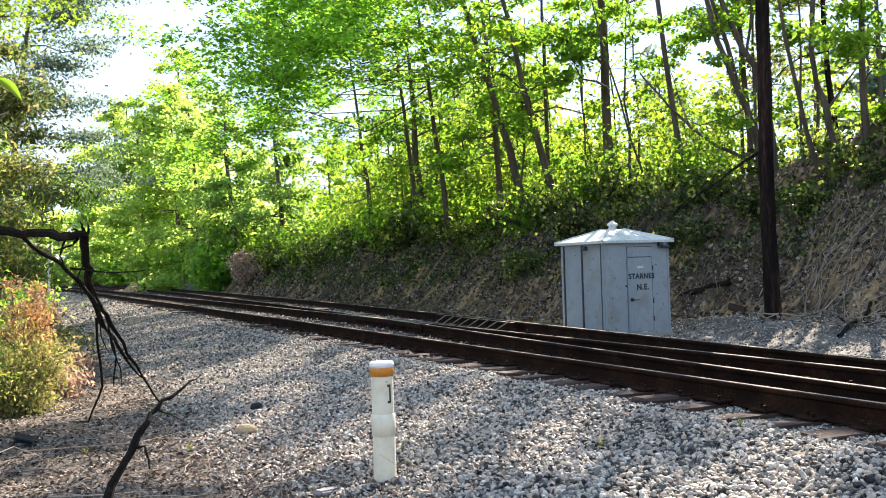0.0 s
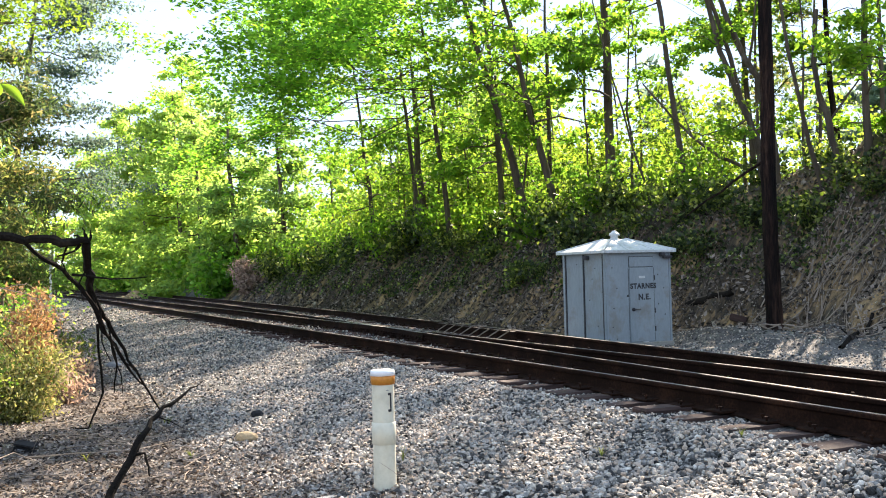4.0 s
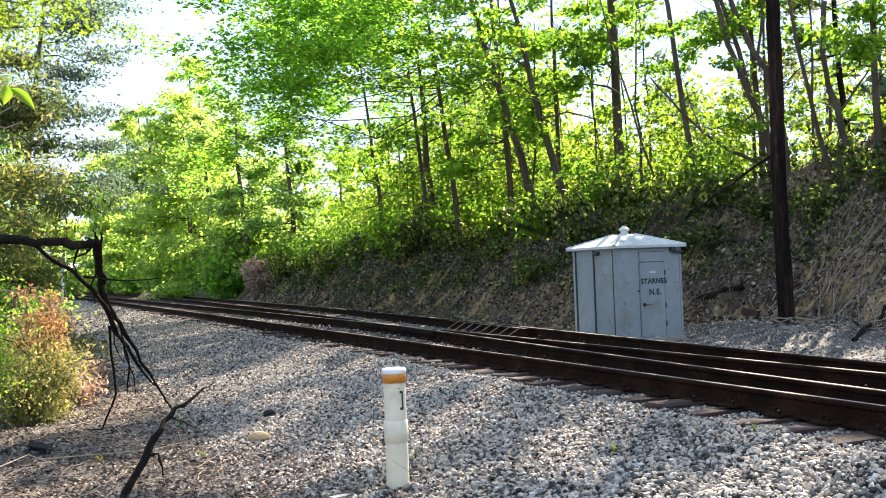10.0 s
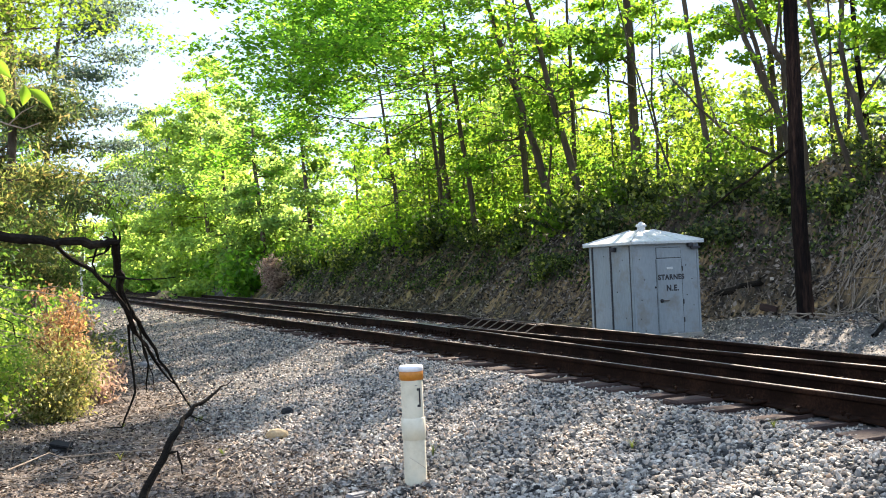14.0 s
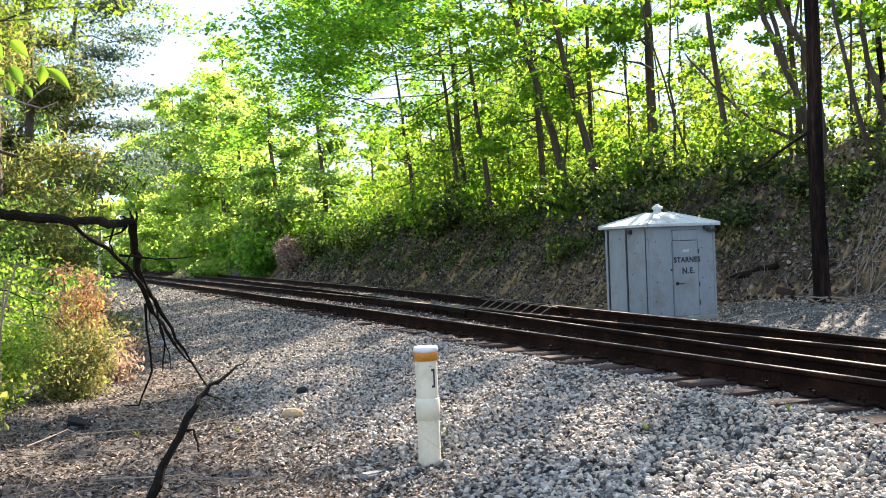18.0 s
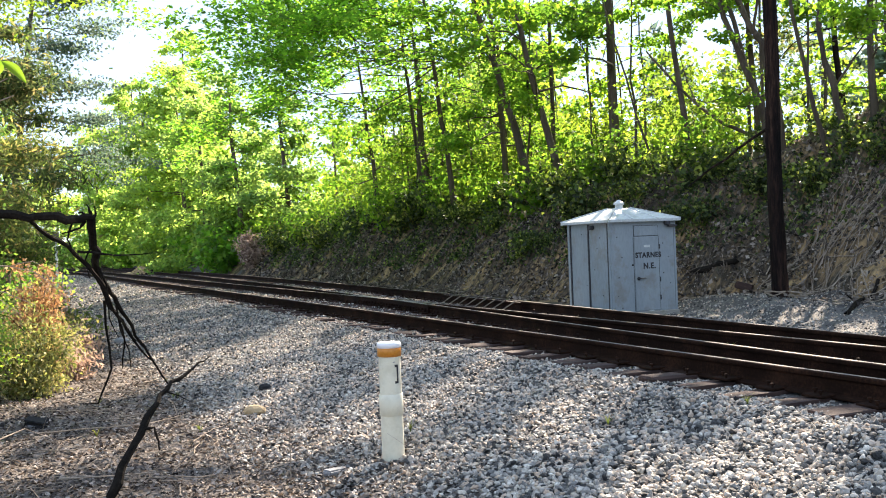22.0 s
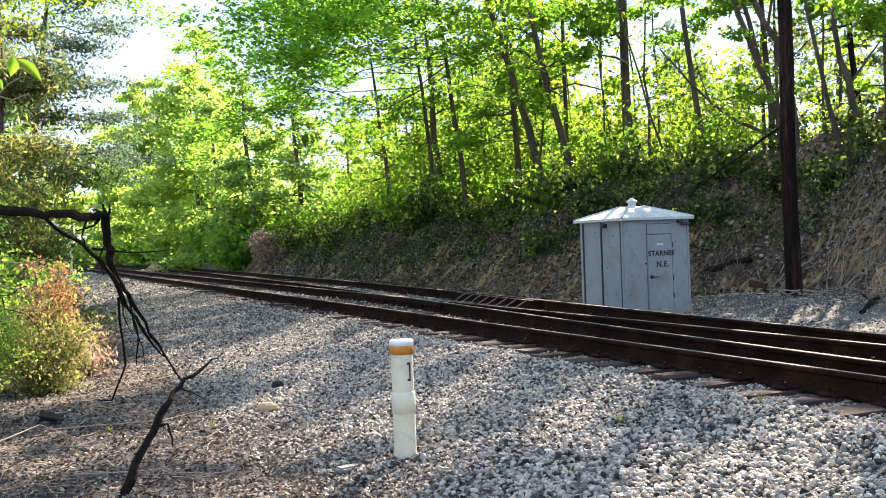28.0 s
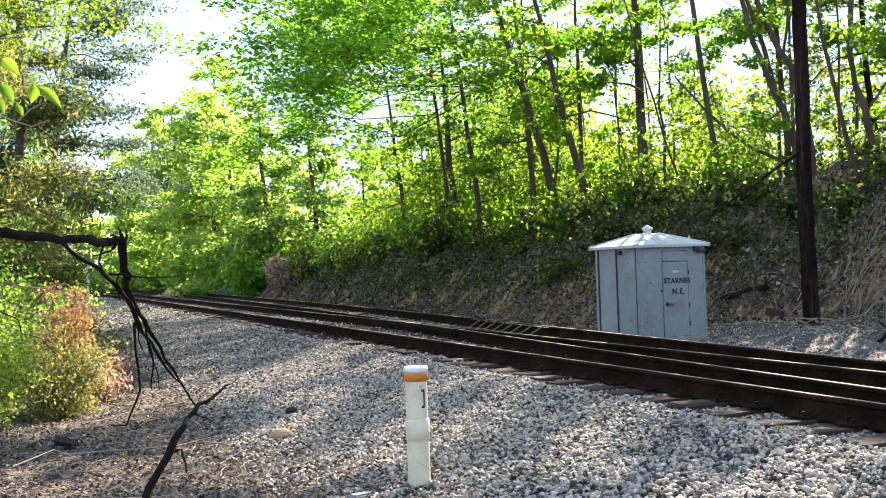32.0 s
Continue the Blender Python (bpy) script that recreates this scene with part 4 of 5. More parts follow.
# the depth of the wood, seen between the nearer trees
rng = np.random.default_rng(27)
for k, (x, y, h) in enumerate(((23, 47, 7.5), (26, 52, 11), (27, 45, 10), (31, 50, 11), (30, 57, 12), (34, 64, 12), (25, 62, 9), (29, 74, 10), (33, 55, 11), (24, 112, 18), (20, 128, 20), (30, 118, 18), (26, 135, 20), (36, 105, 15), (40, 88, 12))):
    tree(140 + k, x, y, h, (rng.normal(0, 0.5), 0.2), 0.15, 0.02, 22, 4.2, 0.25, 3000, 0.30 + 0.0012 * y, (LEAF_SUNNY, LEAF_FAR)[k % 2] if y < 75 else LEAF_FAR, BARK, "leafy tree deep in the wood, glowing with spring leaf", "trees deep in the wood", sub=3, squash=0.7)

# thin trees far behind the crest, their needle colour paled as by haze
for k, (x, y, h) in enumerate(((44, 24, 11), (50, 33, 13), (46, 42, 12), (56, 30, 12), (60, 44, 14), (42, 52, 13), (52, 20, 10), (66, 36, 15), (40, 15, 9), (47, 27, 12), (58, 25, 13), (40, 33, 10), (62, 30, 14), (70, 45, 16), (48, 60, 14), (60, 66, 15))):
    tree(120 + k, x, y, h, (0.4, 0.2), 0.16, 0.15, 24, 3.2, 0.05, 1600, 0.34, FAR_PINE, BARK, "distant pine standing in the open behind the wood", "distant pines", name="pine_tree", long=2.5, squash=0.2)

# the near side
NEAR = "trees on the near side"
SHAG = "dark shaggy cedar with thin drooping sprays"
tree(71, -0.95, 19.5, 12, (0.3, 0.5), 0.15, 0.04, 46, 1.9, -0.05, 42000, 0.04, NEEDLE, BARK, SHAG, NEAR, flat=0.2, name="cedar", long=4.0, squash=0.6)
tree(72, -0.55, 26.0, 13, (0.5, 0.5), 0.16, 0.16, 46, 1.9, -0.05, 26000, 0.055, NEEDLE, BARK, SHAG, NEAR, flat=0.2, name="cedar", long=4.0, squash=0.6)
tree(73, -1.7, 13.0, 9, (0.8, 0.4), 0.10, 0.52, 22, 2.2, 0.15, 12000, 0.045, LEAF_SUNNY, BARK, "young broadleaf tree with yellow-green leaves", NEAR, (0.35, 0, 0))
tree(74, -0.1, 34.0, 15, (1.8, 0), 0.14, 0.36, 26, 3.2, 0.05, 18000, 0.08, FAR_PINE, BARK, "tall feathery tree against the sky", NEAR, (0.45, 0, 0), flat=0.4, squash=0.25)
tree(75, -1.2, 50.0, 12, (0.3, 0), 0.15, 0.05, 26, 2.4, 0.1, 5000, 0.15, LEAF_DARK, BARK, "leafy tree beside the line", NEAR)
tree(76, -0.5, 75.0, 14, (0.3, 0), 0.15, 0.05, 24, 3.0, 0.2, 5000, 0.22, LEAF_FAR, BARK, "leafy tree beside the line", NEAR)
tree(77, -3.5, 32.0, 14, (0.3, 0), 0.15, 0.1, 24, 3.4, 0.2, 5000, 0.13, LEAF, BARK, "leafy tree beside the line", NEAR)


def plant(rng, proto, places):
    """Sets out copies of the prototypes: rows of x, y, kind, scale."""
    used = set()
    for x, y, k, s in places:
        m = pose(x, y, float(ground_z(x, y)), 0, 0, rng.uniform(0, 360))
        if k in used:
            ob = copy_thing(proto[k], m)
        else:
            ob = proto[k]
            ob.matrix_basis = m
            used.add(k)
        ob.scale = (s, s, s)


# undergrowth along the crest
proto = [shrub(90, 700, 0.14, 1.2, 1.6, UNDER, label="dense undergrowth on the bank, shade put into its leaf colour"), shrub(91, 620, 0.145, 1.3, 2.0, LEAF, label="leafy green undergrowth on the bank"), shrub(92, 750, 0.115, 1.0, 1.1, UNDER, label="low trailing growth over the edge of the bank")]
for q in proto:
    tagged(q, group="undergrowth along the bank")
rng = np.random.default_rng(21)
spots = []
for y in np.arange(11.0, 64, 1.25):
    top = float(toe(y) + 0.9 * crest_height(y) + 0.5)
    for k in range(3):
        spots.append((top + (-0.9 if y < 22 else -0.2, 0.5, 2.2)[k] + rng.normal(0, 0.35), y + rng.normal(0, 0.4), ((2, 0, 1)[k] if rng.random() < 0.8 else int(rng.integers(3))) if y < 30 or rng.random() < 0.25 else (0 if k == 0 else 1), rng.uniform(0.65, 1.0) if y > 22 else rng.uniform(0.5, 0.8) * (0.6 if k == 2 else 1.0)))
        if y < 24 and k == 0:
            spots.append((top - 1.5 + rng.normal(0, 0.3), y + rng.normal(0, 0.4), 2, rng.uniform(0.5, 0.75)))
plant(rng, proto, spots)

# sunlit saplings behind the crest
proto = [shrub(95, 1100, 0.12, 1.7, 5.0, LEAF_SUNNY, "sapling", 7, "thin sapling with bright yellow-green leaves", 0.5), shrub(96, 1100, 0.12, 1.9, 4.2, LEAF_SUNNY, "sapling", 8, "bushy sapling with bright yellow-green leaves", 0.5)]
for q in proto:
    tagged(q, group="saplings behind the crest")
spots = []
for y in np.arange(20.0, 49, 2.1):
    top = float(toe(y) + 0.9 * crest_height(y) + 0.5)
    for k in range(2):
        spots.append((top + 2.6 + 2.6 * k + rng.normal(0, 0.7), y + rng.normal(0, 0.7), int(rng.integers(2)), rng.uniform(0.75, 1.15)))
for y in np.arange(30.0, 50, 2.6):
    spots.append((23.5 + rng.normal(0, 1.2), y, int(rng.integers(2)), rng.uniform(1.1, 1.4)))
for x, y in ((20.5, 13.5), (19.5, 16.0), (20.5, 18.2), (22, 15), (23, 18), (22, 20)):
    spots.append((x, y, 1, rng.uniform(0.28, 0.42)))
plant(rng, proto, spots)

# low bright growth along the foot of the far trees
proto = [shrub(97, 700, 0.28, 2.2, 4.0, LEAF_FAR, "far_shrub", 8, "leafy growth beside the far line, haze put into its colour", 0.4), shrub(98, 700, 0.28, 2.0, 3.0, LEAF_DARK, "far_shrub", 8, "deep green growth beside the far line", 0.4)]
for q in proto:
    tagged(q, group="growth beside the far line")
spots = []
for y in np.arange(58.0, 150, 4.2):
    spots.append((12.6 - 0.02 * (y - 58) + rng.normal(0, 0.5), y, int(rng.random() < 0.12), rng.uniform(0.8, 1.3)))
    spots.append((15.5 + rng.normal(0, 0.8), y + 2, int(rng.random() < 0.12), rng.uniform(1.0, 1.6)))
for y in np.arange(46.0, 150, 6.0):
    spots.append((-0.9 - 0.02 * (y - 46) + rng.normal(0, 0.3), y, int(rng.random() < 0.5), rng.uniform(0.6, 1.0)))
plant(rng, proto, spots)


# ---- the littered near side ----
rng = np.random.default_rng(33)
n = 60000
p = np.column_stack([rng.uniform(-1.5, 3.0, n), 5.0 + 21 * rng.random(n) ** 1.8])
p = p[rng.random(n) < np.clip((2.3 + 0.55 * smooth01(10.5, 7.0, p[:, 1]) - p[:, 0] + 0.3 * bumps(p[:, 0], p[:, 1], 0.7, 4.0)) / 0.9, 0.03, 1)]
v, f = leaves(rng, np.column_stack([p, ground_z(p[:, 0], p[:, 1]) + rng.uniform(0.0, 0.03, len(p))]), np.full(len(p), 0.027), 0.6, 1.8)
tagged(part_np("leaf_litter", v, f, LITTER), "dry brown leaf litter on the soil", "leaf litter", kind="stuff")
sticks = []
for k in range(420):
    x, y = rng.uniform(-1.2, 2.2), 6.5 + 13 * rng.random() ** 1.4
    a, ln = rng.uniform(0, np.pi), rng.uniform(0.12, 0.7)
    q = np.array([(x + np.cos(a) * ln * t, y + np.sin(a) * ln * t) for t in np.linspace(-0.5, 0.5, 5)])
    q = np.column_stack([q + rng.normal(0, 0.012, (5, 2)), ground_z(q[:, 0], q[:, 1]) + rng.uniform(0.005, 0.05) + rng.normal(0, 0.008, 5)])
    sticks.append(tube(q, np.linspace(0.005, 0.0015, 5) * rng.uniform(0.4, 1.3), 4))
for k in range(230):
    x, y = rng.uniform(-0.9, 2.6), 5.6 + 8 * rng.random() ** 1.3
    a, h = rng.uniform(0, 2 * np.pi), rng.uniform(0.1, 0.42)
    t = np.linspace(0, 1, 5)
    q = np.column_stack([x + np.cos(a) * h * 0.6 * t ** 2, y + np.sin(a) * h * 0.6 * t ** 2, float(ground_z(x, y)) + h * t * (1 - 0.3 * t)]) + rng.normal(0, 0.006, (5, 3))
    sticks.append(tube(q, np.linspace(0.0028, 0.0012, 5), 3))
v, f = join_np(sticks)
tagged(part_np("twig_litter", v, f, PALE_WOOD), "dry twigs and thin dead stalks over the soil", "twigs", kind="stuff")


def stick(name, rows, material, label, category="branch", sides=7):
    """A bare branch: rows of (part name, path, thick end, thin end)."""
    b = tagged(empty(name, pose(*rows[0][1][0])), label, category)
    o = np.array(rows[0][1][0])
    for pname, path, r0, r1 in rows:
        path = np.array(path) - o
        t = np.linspace(0, len(path) - 1, len(path) * 3 - 2)
        fine = np.column_stack([np.interp(t, np.arange(len(path)), path[:, k]) for k in range(3)])
        fine[1:-1] += rng.normal(0, r0 * 0.22, (len(fine) - 2, 3))
        rad = np.linspace(r0, r1, len(fine)) * rng.uniform(0.85, 1.15, len(fine))
        part_np(pname, *tube(fine, rad, sides), material, b)
    return b


stick("broken_branch", (
    ("limb", ((-0.75, 9.2, 1.73), (-0.33, 9.19, 1.68), (-0.06, 9.16, 1.65), (0.2, 9.12, 1.6), (0.41, 9.11, 1.61), (0.58, 9.12, 1.57), (0.75, 9.13, 1.59)), 0.046, 0.036),
    ("splinter", ((0.74, 9.14, 1.57), (0.72, 9.11, 1.65), (0.70, 9.1, 1.71)), 0.022, 0.003),
    ("splinter", ((0.75, 9.13, 1.57), (0.77, 9.12, 1.63), (0.77, 9.12, 1.69)), 0.02, 0.003),
    ("splinter", ((0.72, 9.13, 1.58), (0.66, 9.12, 1.63), (0.62, 9.11, 1.64)), 0.016, 0.003),
    ("hanging_limb", ((0.74, 9.14, 1.58), (0.78, 9.44, 1.36), (0.82, 9.74, 1.11), (0.93, 10.01, 0.9), (1.04, 10.28, 0.75), (1.2, 10.53, 0.47), (1.42, 10.75, 0.11), (1.65, 10.97, -0.27)), 0.042, 0.008),
    ("twig", ((0.82, 9.77, 1.11), (0.95, 10.05, 0.72), (1.1, 10.32, 0.54), (1.27, 10.58, 0.24), (1.46, 10.83, 0.04)), 0.026, 0.008),
    ("twig", ((0.89, 9.86, 0.78), (0.92, 10.05, 0.46), (0.97, 10.23, 0.06), (0.84, 10.49, -0.33), (0.71, 10.75, -0.35)), 0.015, 0.006),
    ("twig", ((1.02, 10.03, 0.65), (1.11, 10.21, 0.36), (1.1, 10.45, 0.03)), 0.013, 0.006),
    ("twig", ((0.2, 9.11, 1.6), (0.35, 9.28, 1.45), (0.55, 9.43, 1.33), (0.73, 9.58, 1.14), (0.9, 9.74, 0.89)), 0.02, 0.022),
    ("twig", ((0.63, 9.42, 1.28), (0.79, 9.37, 1.26), (0.96, 9.32, 1.23), (1.14, 9.26, 1.23), (1.28, 9.23, 1.24)), 0.014, 0.004),
    ("twig", ((0.86, 9.8, 1.0), (1.0, 10.1, 0.66), (1.22, 10.4, 0.34), (1.36, 10.55, 0.2)), 0.014, 0.004),
    ("twig", ((1.04, 10.28, 0.75), (1.08, 10.35, 0.45), (1.18, 10.5, 0.2), (1.2, 10.6, 0.0)), 0.012, 0.004),
    ("twig", ((0.8, 9.6, 1.2), (0.9, 9.7, 0.95), (0.93, 9.85, 0.6), (1.02, 9.95, 0.4)), 0.012, 0.004),
    ("twig", ((0.78, 9.44, 1.36), (0.7, 9.5, 1.2), (0.74, 9.6, 1.02)), 0.01, 0.004),
    ("twig", ((0.58, 9.1, 1.56), (0.53, 9.24, 1.4), (0.58, 9.33, 1.28)), 0.012, 0.005),
    ("twig", ((0.69, 9.16, 1.56), (0.64, 9.19, 1.49), (0.49, 9.26, 1.45)), 0.016, 0.006),
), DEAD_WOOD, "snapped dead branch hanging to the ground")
rng_t = np.random.default_rng(61)
for k in range(9):
    a0 = np.array([-1.25 + 0.12 * k, 10.4 + rng_t.normal(0, 0.5), 1.0 + rng_t.uniform(-0.3, 0.35)])
    path = wander(rng_t, a0, a0 + np.array([rng_t.uniform(0.4, 1.1), rng_t.normal(0, 0.3), rng_t.uniform(-0.6, 0.1)]), 6, 0.05)
    root = np.array([a0[0] - 0.25, a0[1] + 0.1, float(ground_z(a0[0] - 0.25, a0[1]))])
    side = wander(rng_t, path[2], path[2] + np.array([0.3, 0.1, rng_t.uniform(-0.35, 0.2)]), 4, 0.03)
    stick("bare_twig", (("stem", [tuple(q) for q in wander(rng_t, root, a0, 5, 0.05)], 0.012, 0.009), ("twig", [tuple(q) for q in path], 0.008, 0.003), ("twig", [tuple(q) for q in side], 0.005, 0.002)), PALE_WOOD if k % 3 else DEAD_WOOD, "bare grey twig among the near-side bushes", "twig", 5)
stick("leaning_stick", (
    ("stem", ((0.574, 6.675, -0.436), (0.742, 6.81, -0.133), (0.952, 6.985, 0.16), (1.098, 7.116, 0.268), (1.258, 7.221, 0.349), (1.417, 7.314, 0.423)), 0.036, 0.003),
    ("twig", ((0.824, 6.881, -0.015), (0.921, 6.868, -0.003), (0.945, 6.865, -0.106), (0.951, 6.864, -0.168)), 0.012, 0.005),
    ("twig", ((1.036, 7.075, 0.215), (1.127, 7.061, 0.175), (1.226, 7.044, 0.113)), 0.006, 0.002),
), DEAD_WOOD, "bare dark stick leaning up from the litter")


def lump(name, x, y, size, material, label, seed, category="rock", sink=0.25):
    r = np.random.default_rng(seed)
    bm = bmesh.new()
    bmesh.ops.create_icosphere(bm, subdivisions=2, radius=0.5)
    for vert in bm.verts:
        vert.co *= 1 + 0.22 * noise.noise(vert.co * 2.3 + Vector((seed, 0, 0))) + r.normal(0, 0.02)
    bmesh.ops.scale(bm, vec=size, verts=bm.verts)
    ob = part(name, bm, material)
    ob.matrix_basis = pose(x, y, float(ground_z(x, y)) + size[2] * (0.5 - sink), 0, 0, r.uniform(0, 180))
    return tagged(ob, label, category)


lump("rock", 2.17, 9.1, (0.24, 0.16, 0.13), TAN_ROCK, "tan rounded rock on the gravel edge", 3)
lump("rock", 2.58, 10.3, (0.19, 0.13, 0.1), BLACK_PLASTIC, "small black rock on the ballast", 5)
lump("rock", 1.95, 18.5, (0.32, 0.2, 0.14), GREY_SLAB, "pale grey rock on the soil", 7)
slab = part("stone_slab", box_bm(0.2, 0.08, 0.04, (0, 0, 0), 0.012, 2), GREY_SLAB)
slab.matrix_basis = pose(2.07, 6.35, float(ground_z(2.07, 6.35)) + 0.025, 4, 6, 35)
tagged(slab, "flat grey stone slab on the gravel", "rock")
crate = tagged(empty("plastic_box", pose(0.22, 9.85, float(ground_z(0.22, 9.85)) + 0.02, 8, 12, -20)), "black plastic box half buried in litter", "box")
part("body", box_bm(0.19, 0.13, 0.08, (0, 0, 0), 0.02, 2), BLACK_PLASTIC, crate)
part("lid", box_bm(0.2, 0.14, 0.018, (0, 0, 0.05), 0.008, 2), BLACK_PLASTIC, crate)
part("label_strip", box_bm(0.07, 0.004, 0.03, (-0.02, -0.067, 0.0), 0.001), GREY_SLAB, crate, "pale grey strip")

# orange cedar sapling and the bushes at its foot
NEARB = "bushes on the near side"


def bush(seed, x, y, count, size, radius, height, material, label, name="bush", flat=0.25, stems=10, long=1.5):
    b = shrub(seed, count, size, radius, height, material, name, stems, label, flat, None, long)
    b.matrix_basis = pose(x, y, float(ground_z(x, y)))
    return tagged(b, label, "shrub", NEARB)


bush(101, 0.30, 12.9, 7500, 0.024, 0.38, 1.75, ORANGE, "small dead cedar with orange-brown needles", "cedar_sapling", 0.2, 14, 2.6)
bush(102, 0.22, 12.2, 8000, 0.024, 0.62, 1.15, OLIVE, "feathery olive-green bush on the soil", "bush", 0.2, 14, 2.4)
bush(103, -0.78, 11.4, 9500, 0.033, 0.75, 1.35, LEAF_NEAR, "leafy bright green bush beside the soil")
bush(104, -0.3, 14.6, 6500, 0.045, 0.9, 2.3, LEAF_NEAR, "leafy mid green bush under the cedars")
bush(105, -0.6, 16.5, 7000, 0.05, 1.1, 3.0, LEAF_NEAR, "tall leafy green bush under the cedars")
bush(106, 0.75, 19.0, 3000, 0.05, 0.6, 0.9, DRY_BRUSH, "dry grey-brown brush beside the ballast", "brush", 0.15, 16, 3.0)
bush(111, 0.85, 15.2, 2200, 0.035, 0.45, 0.55, DRY_BRUSH, "dry grey-brown brush beside the ballast", "brush", 0.15, 18, 3.5)
bush(112, 0.72, 13.6, 1600, 0.03, 0.35, 0.5, DRY_BRUSH, "dry grey-brown brush beside the ballast", "brush", 0.15, 16, 3.5)
bush(107, 0.9, 30.0, 3000, 0.06, 0.8, 0.9, DRY_BRUSH, "dry grey-brown brush beside the ballast", "brush", 0.15, 16, 3.0)
bush(108, -0.6, 42.0, 4000, 0.12, 1.2, 2.4, LEAF_DARK, "leafy dark green bush beside the line")
bush(109, 12.9, 53.0, 2600, 0.08, 1.0, 2.2, DRY_BRUSH, "dry pinkish brush at the foot of the bank", "brush", 0.15, 20, 3.0)
bush(110, -0.9, 9.0, 2500, 0.05, 0.7, 0.8, GRASS, "low green bush among roots")

# leafy twig close by
tw = tagged(empty("leafy_twig", pose(-0.3, 2.95, 1.78)), "leafy twig with broad pointed green leaves", "twig")
o = np.array((-0.3, 2.95, 1.78))
for path, r in ((((-0.3, 2.95, 1.78), (-0.172, 2.888, 1.718), (-0.098, 2.857, 1.686), (-0.04, 2.833, 1.66), (-0.002, 2.817, 1.647), (0.041, 2.799, 1.663)), 0.0028), (((-0.04, 2.833, 1.661), (-0.006, 2.819, 1.694), (0.027, 2.806, 1.711)), 0.002),
                (((-0.3, 2.95, 1.76), (-0.164, 2.884, 1.648), (-0.132, 2.871, 1.623), (-0.111, 2.862, 1.608)), 0.0025), (((-0.14, 2.87, 1.68), (-0.11, 2.862, 1.657), (-0.076, 2.848, 1.621), (-0.082, 2.85, 1.601)), 0.002)):
    part_np("stem", *tube(np.array(path) - o, np.linspace(r, r * 0.6, len(path)), 6), PALE_WOOD, tw)


def blade(base, tip, width, turn):
    """A pointed leaf, folded along its midrib and arched."""
    base, tip = np.array(base) - o, np.array(tip) - o
    d = tip - base
    ln = np.linalg.norm(d)
    d = d / ln
    s = np.cross(d, np.array([0.5 * math.sin(turn), -0.8, 0.35 * math.cos(turn)]))
    s /= np.linalg.norm(s)
    up = np.cross(s, d)
    rows = 9
    v = []
    for i in range(rows):
        t = i / (rows - 1)
        w = width * math.sin(math.pi * min(1, t * 0.96 + 0.02)) ** 0.75 * (1.15 - 0.5 * t)
        mid = base + d * ln * t + up * ln * 0.10 * math.sin(math.pi * t)
        for k in (-1, -0.5, 0, 0.5, 1):
            v.append(mid + s * w * 0.5 * k + up * abs(k) * w * 0.16)
    f = [(i * 5 + k, i * 5 + k + 1, i * 5 + k + 6, i * 5 + k + 5) for i in range(rows - 1) for k in range(4)]
    return np.array(v), np.array(f)


LEAVES = (((0.015, 2.811, 1.757), (0.072, 2.787, 1.696), 0.034, 0.4), ((0.002, 2.816, 1.767), (-0.004, 2.819, 1.713), 0.036, 1.0), ((-0.074, 2.848, 1.839), (-0.032, 2.83, 1.791), 0.036, -0.5),
          ((-0.079, 2.85, 1.767), (-0.049, 2.837, 1.712), 0.036, 0.0), ((-0.094, 2.856, 1.732), (-0.074, 2.847, 1.684), 0.028, 0.8), ((-0.135, 2.873, 1.85), (-0.1, 2.858, 1.784), 0.04, 0.2),
          ((-0.143, 2.876, 1.778), (-0.095, 2.856, 1.744), 0.035, -0.8), ((-0.043, 2.835, 1.71), (-0.026, 2.827, 1.674), 0.022, 0.3), ((-0.118, 2.866, 1.888), (-0.108, 2.862, 1.855), 0.02, 0.9),
          ((-0.155, 2.882, 1.904), (-0.113, 2.864, 1.867), 0.026, 0.1), ((-0.161, 2.883, 1.735), (-0.124, 2.868, 1.705), 0.026, -0.3))
for k, (a, b, w, turn) in enumerate(LEAVES):
    part_np("leaf", *blade(a, b, w, turn), LEAF, tw, smooth=True)

# far signpost and the heap of pale stone between the tracks
sign = tagged(empty("signpost", pose(2.37, 50.3, float(ground_z(2.37, 50.3)))), "slim white post beside the line", "post")
part_np("post", *lathe([(0.06, 0), (0.06, 2.95), (0.001, 2.97)], 10), POST_PAINT, sign)
part("sign_board", box_bm(0.3, 0.03, 0.42, (0, -0.075, 2.75), 0.01), STEEL, sign, "dark weathered board")
heap_rng = np.random.default_rng(6)
hp = heap_rng.normal(0, 0.5, (260, 2)) * np.array([0.6, 1.0])
hz = 0.5 * np.exp(-((hp[:, 0] / 0.6) ** 2 + (hp[:, 1] / 1.0) ** 2))
v, f = stones(heap_rng, np.column_stack([hp[:, 0] + 8.4, hp[:, 1] + 66, hz - 0.02]), np.full(260, 0.2), False)
tagged(part_np("stone_heap", v, f, TAN_ROCK), "small heap of pale stone between the tracks", "stone heap", kind="stuff")


# ---- litter, roots and stones on the bank ----
rng = np.random.default_rng(44)
n = 70000
y = 7 + 45 * rng.random(n) ** 1.6
x = toe(y) + rng.uniform(-0.9, 1.0, n) * 1.0 + rng.random(n) * 0.9 * crest_height(y)
x = x[(keep := rng.random(n) < 0.45 + 0.5 * bumps(x, y, 0.8, 2.0))]
y = y[keep]
v, f = leaves(rng, np.column_stack([x, y, ground_z(x, y) + rng.uniform(0.0, 0.07, len(x))]), np.full(len(x), 0.055) + 0.001 * y, 0.15, 1.7)
tagged(part_np("bank_litter", v, f, LITTER), "brown dead leaves caught on the bank", "leaf litter", kind="stuff")
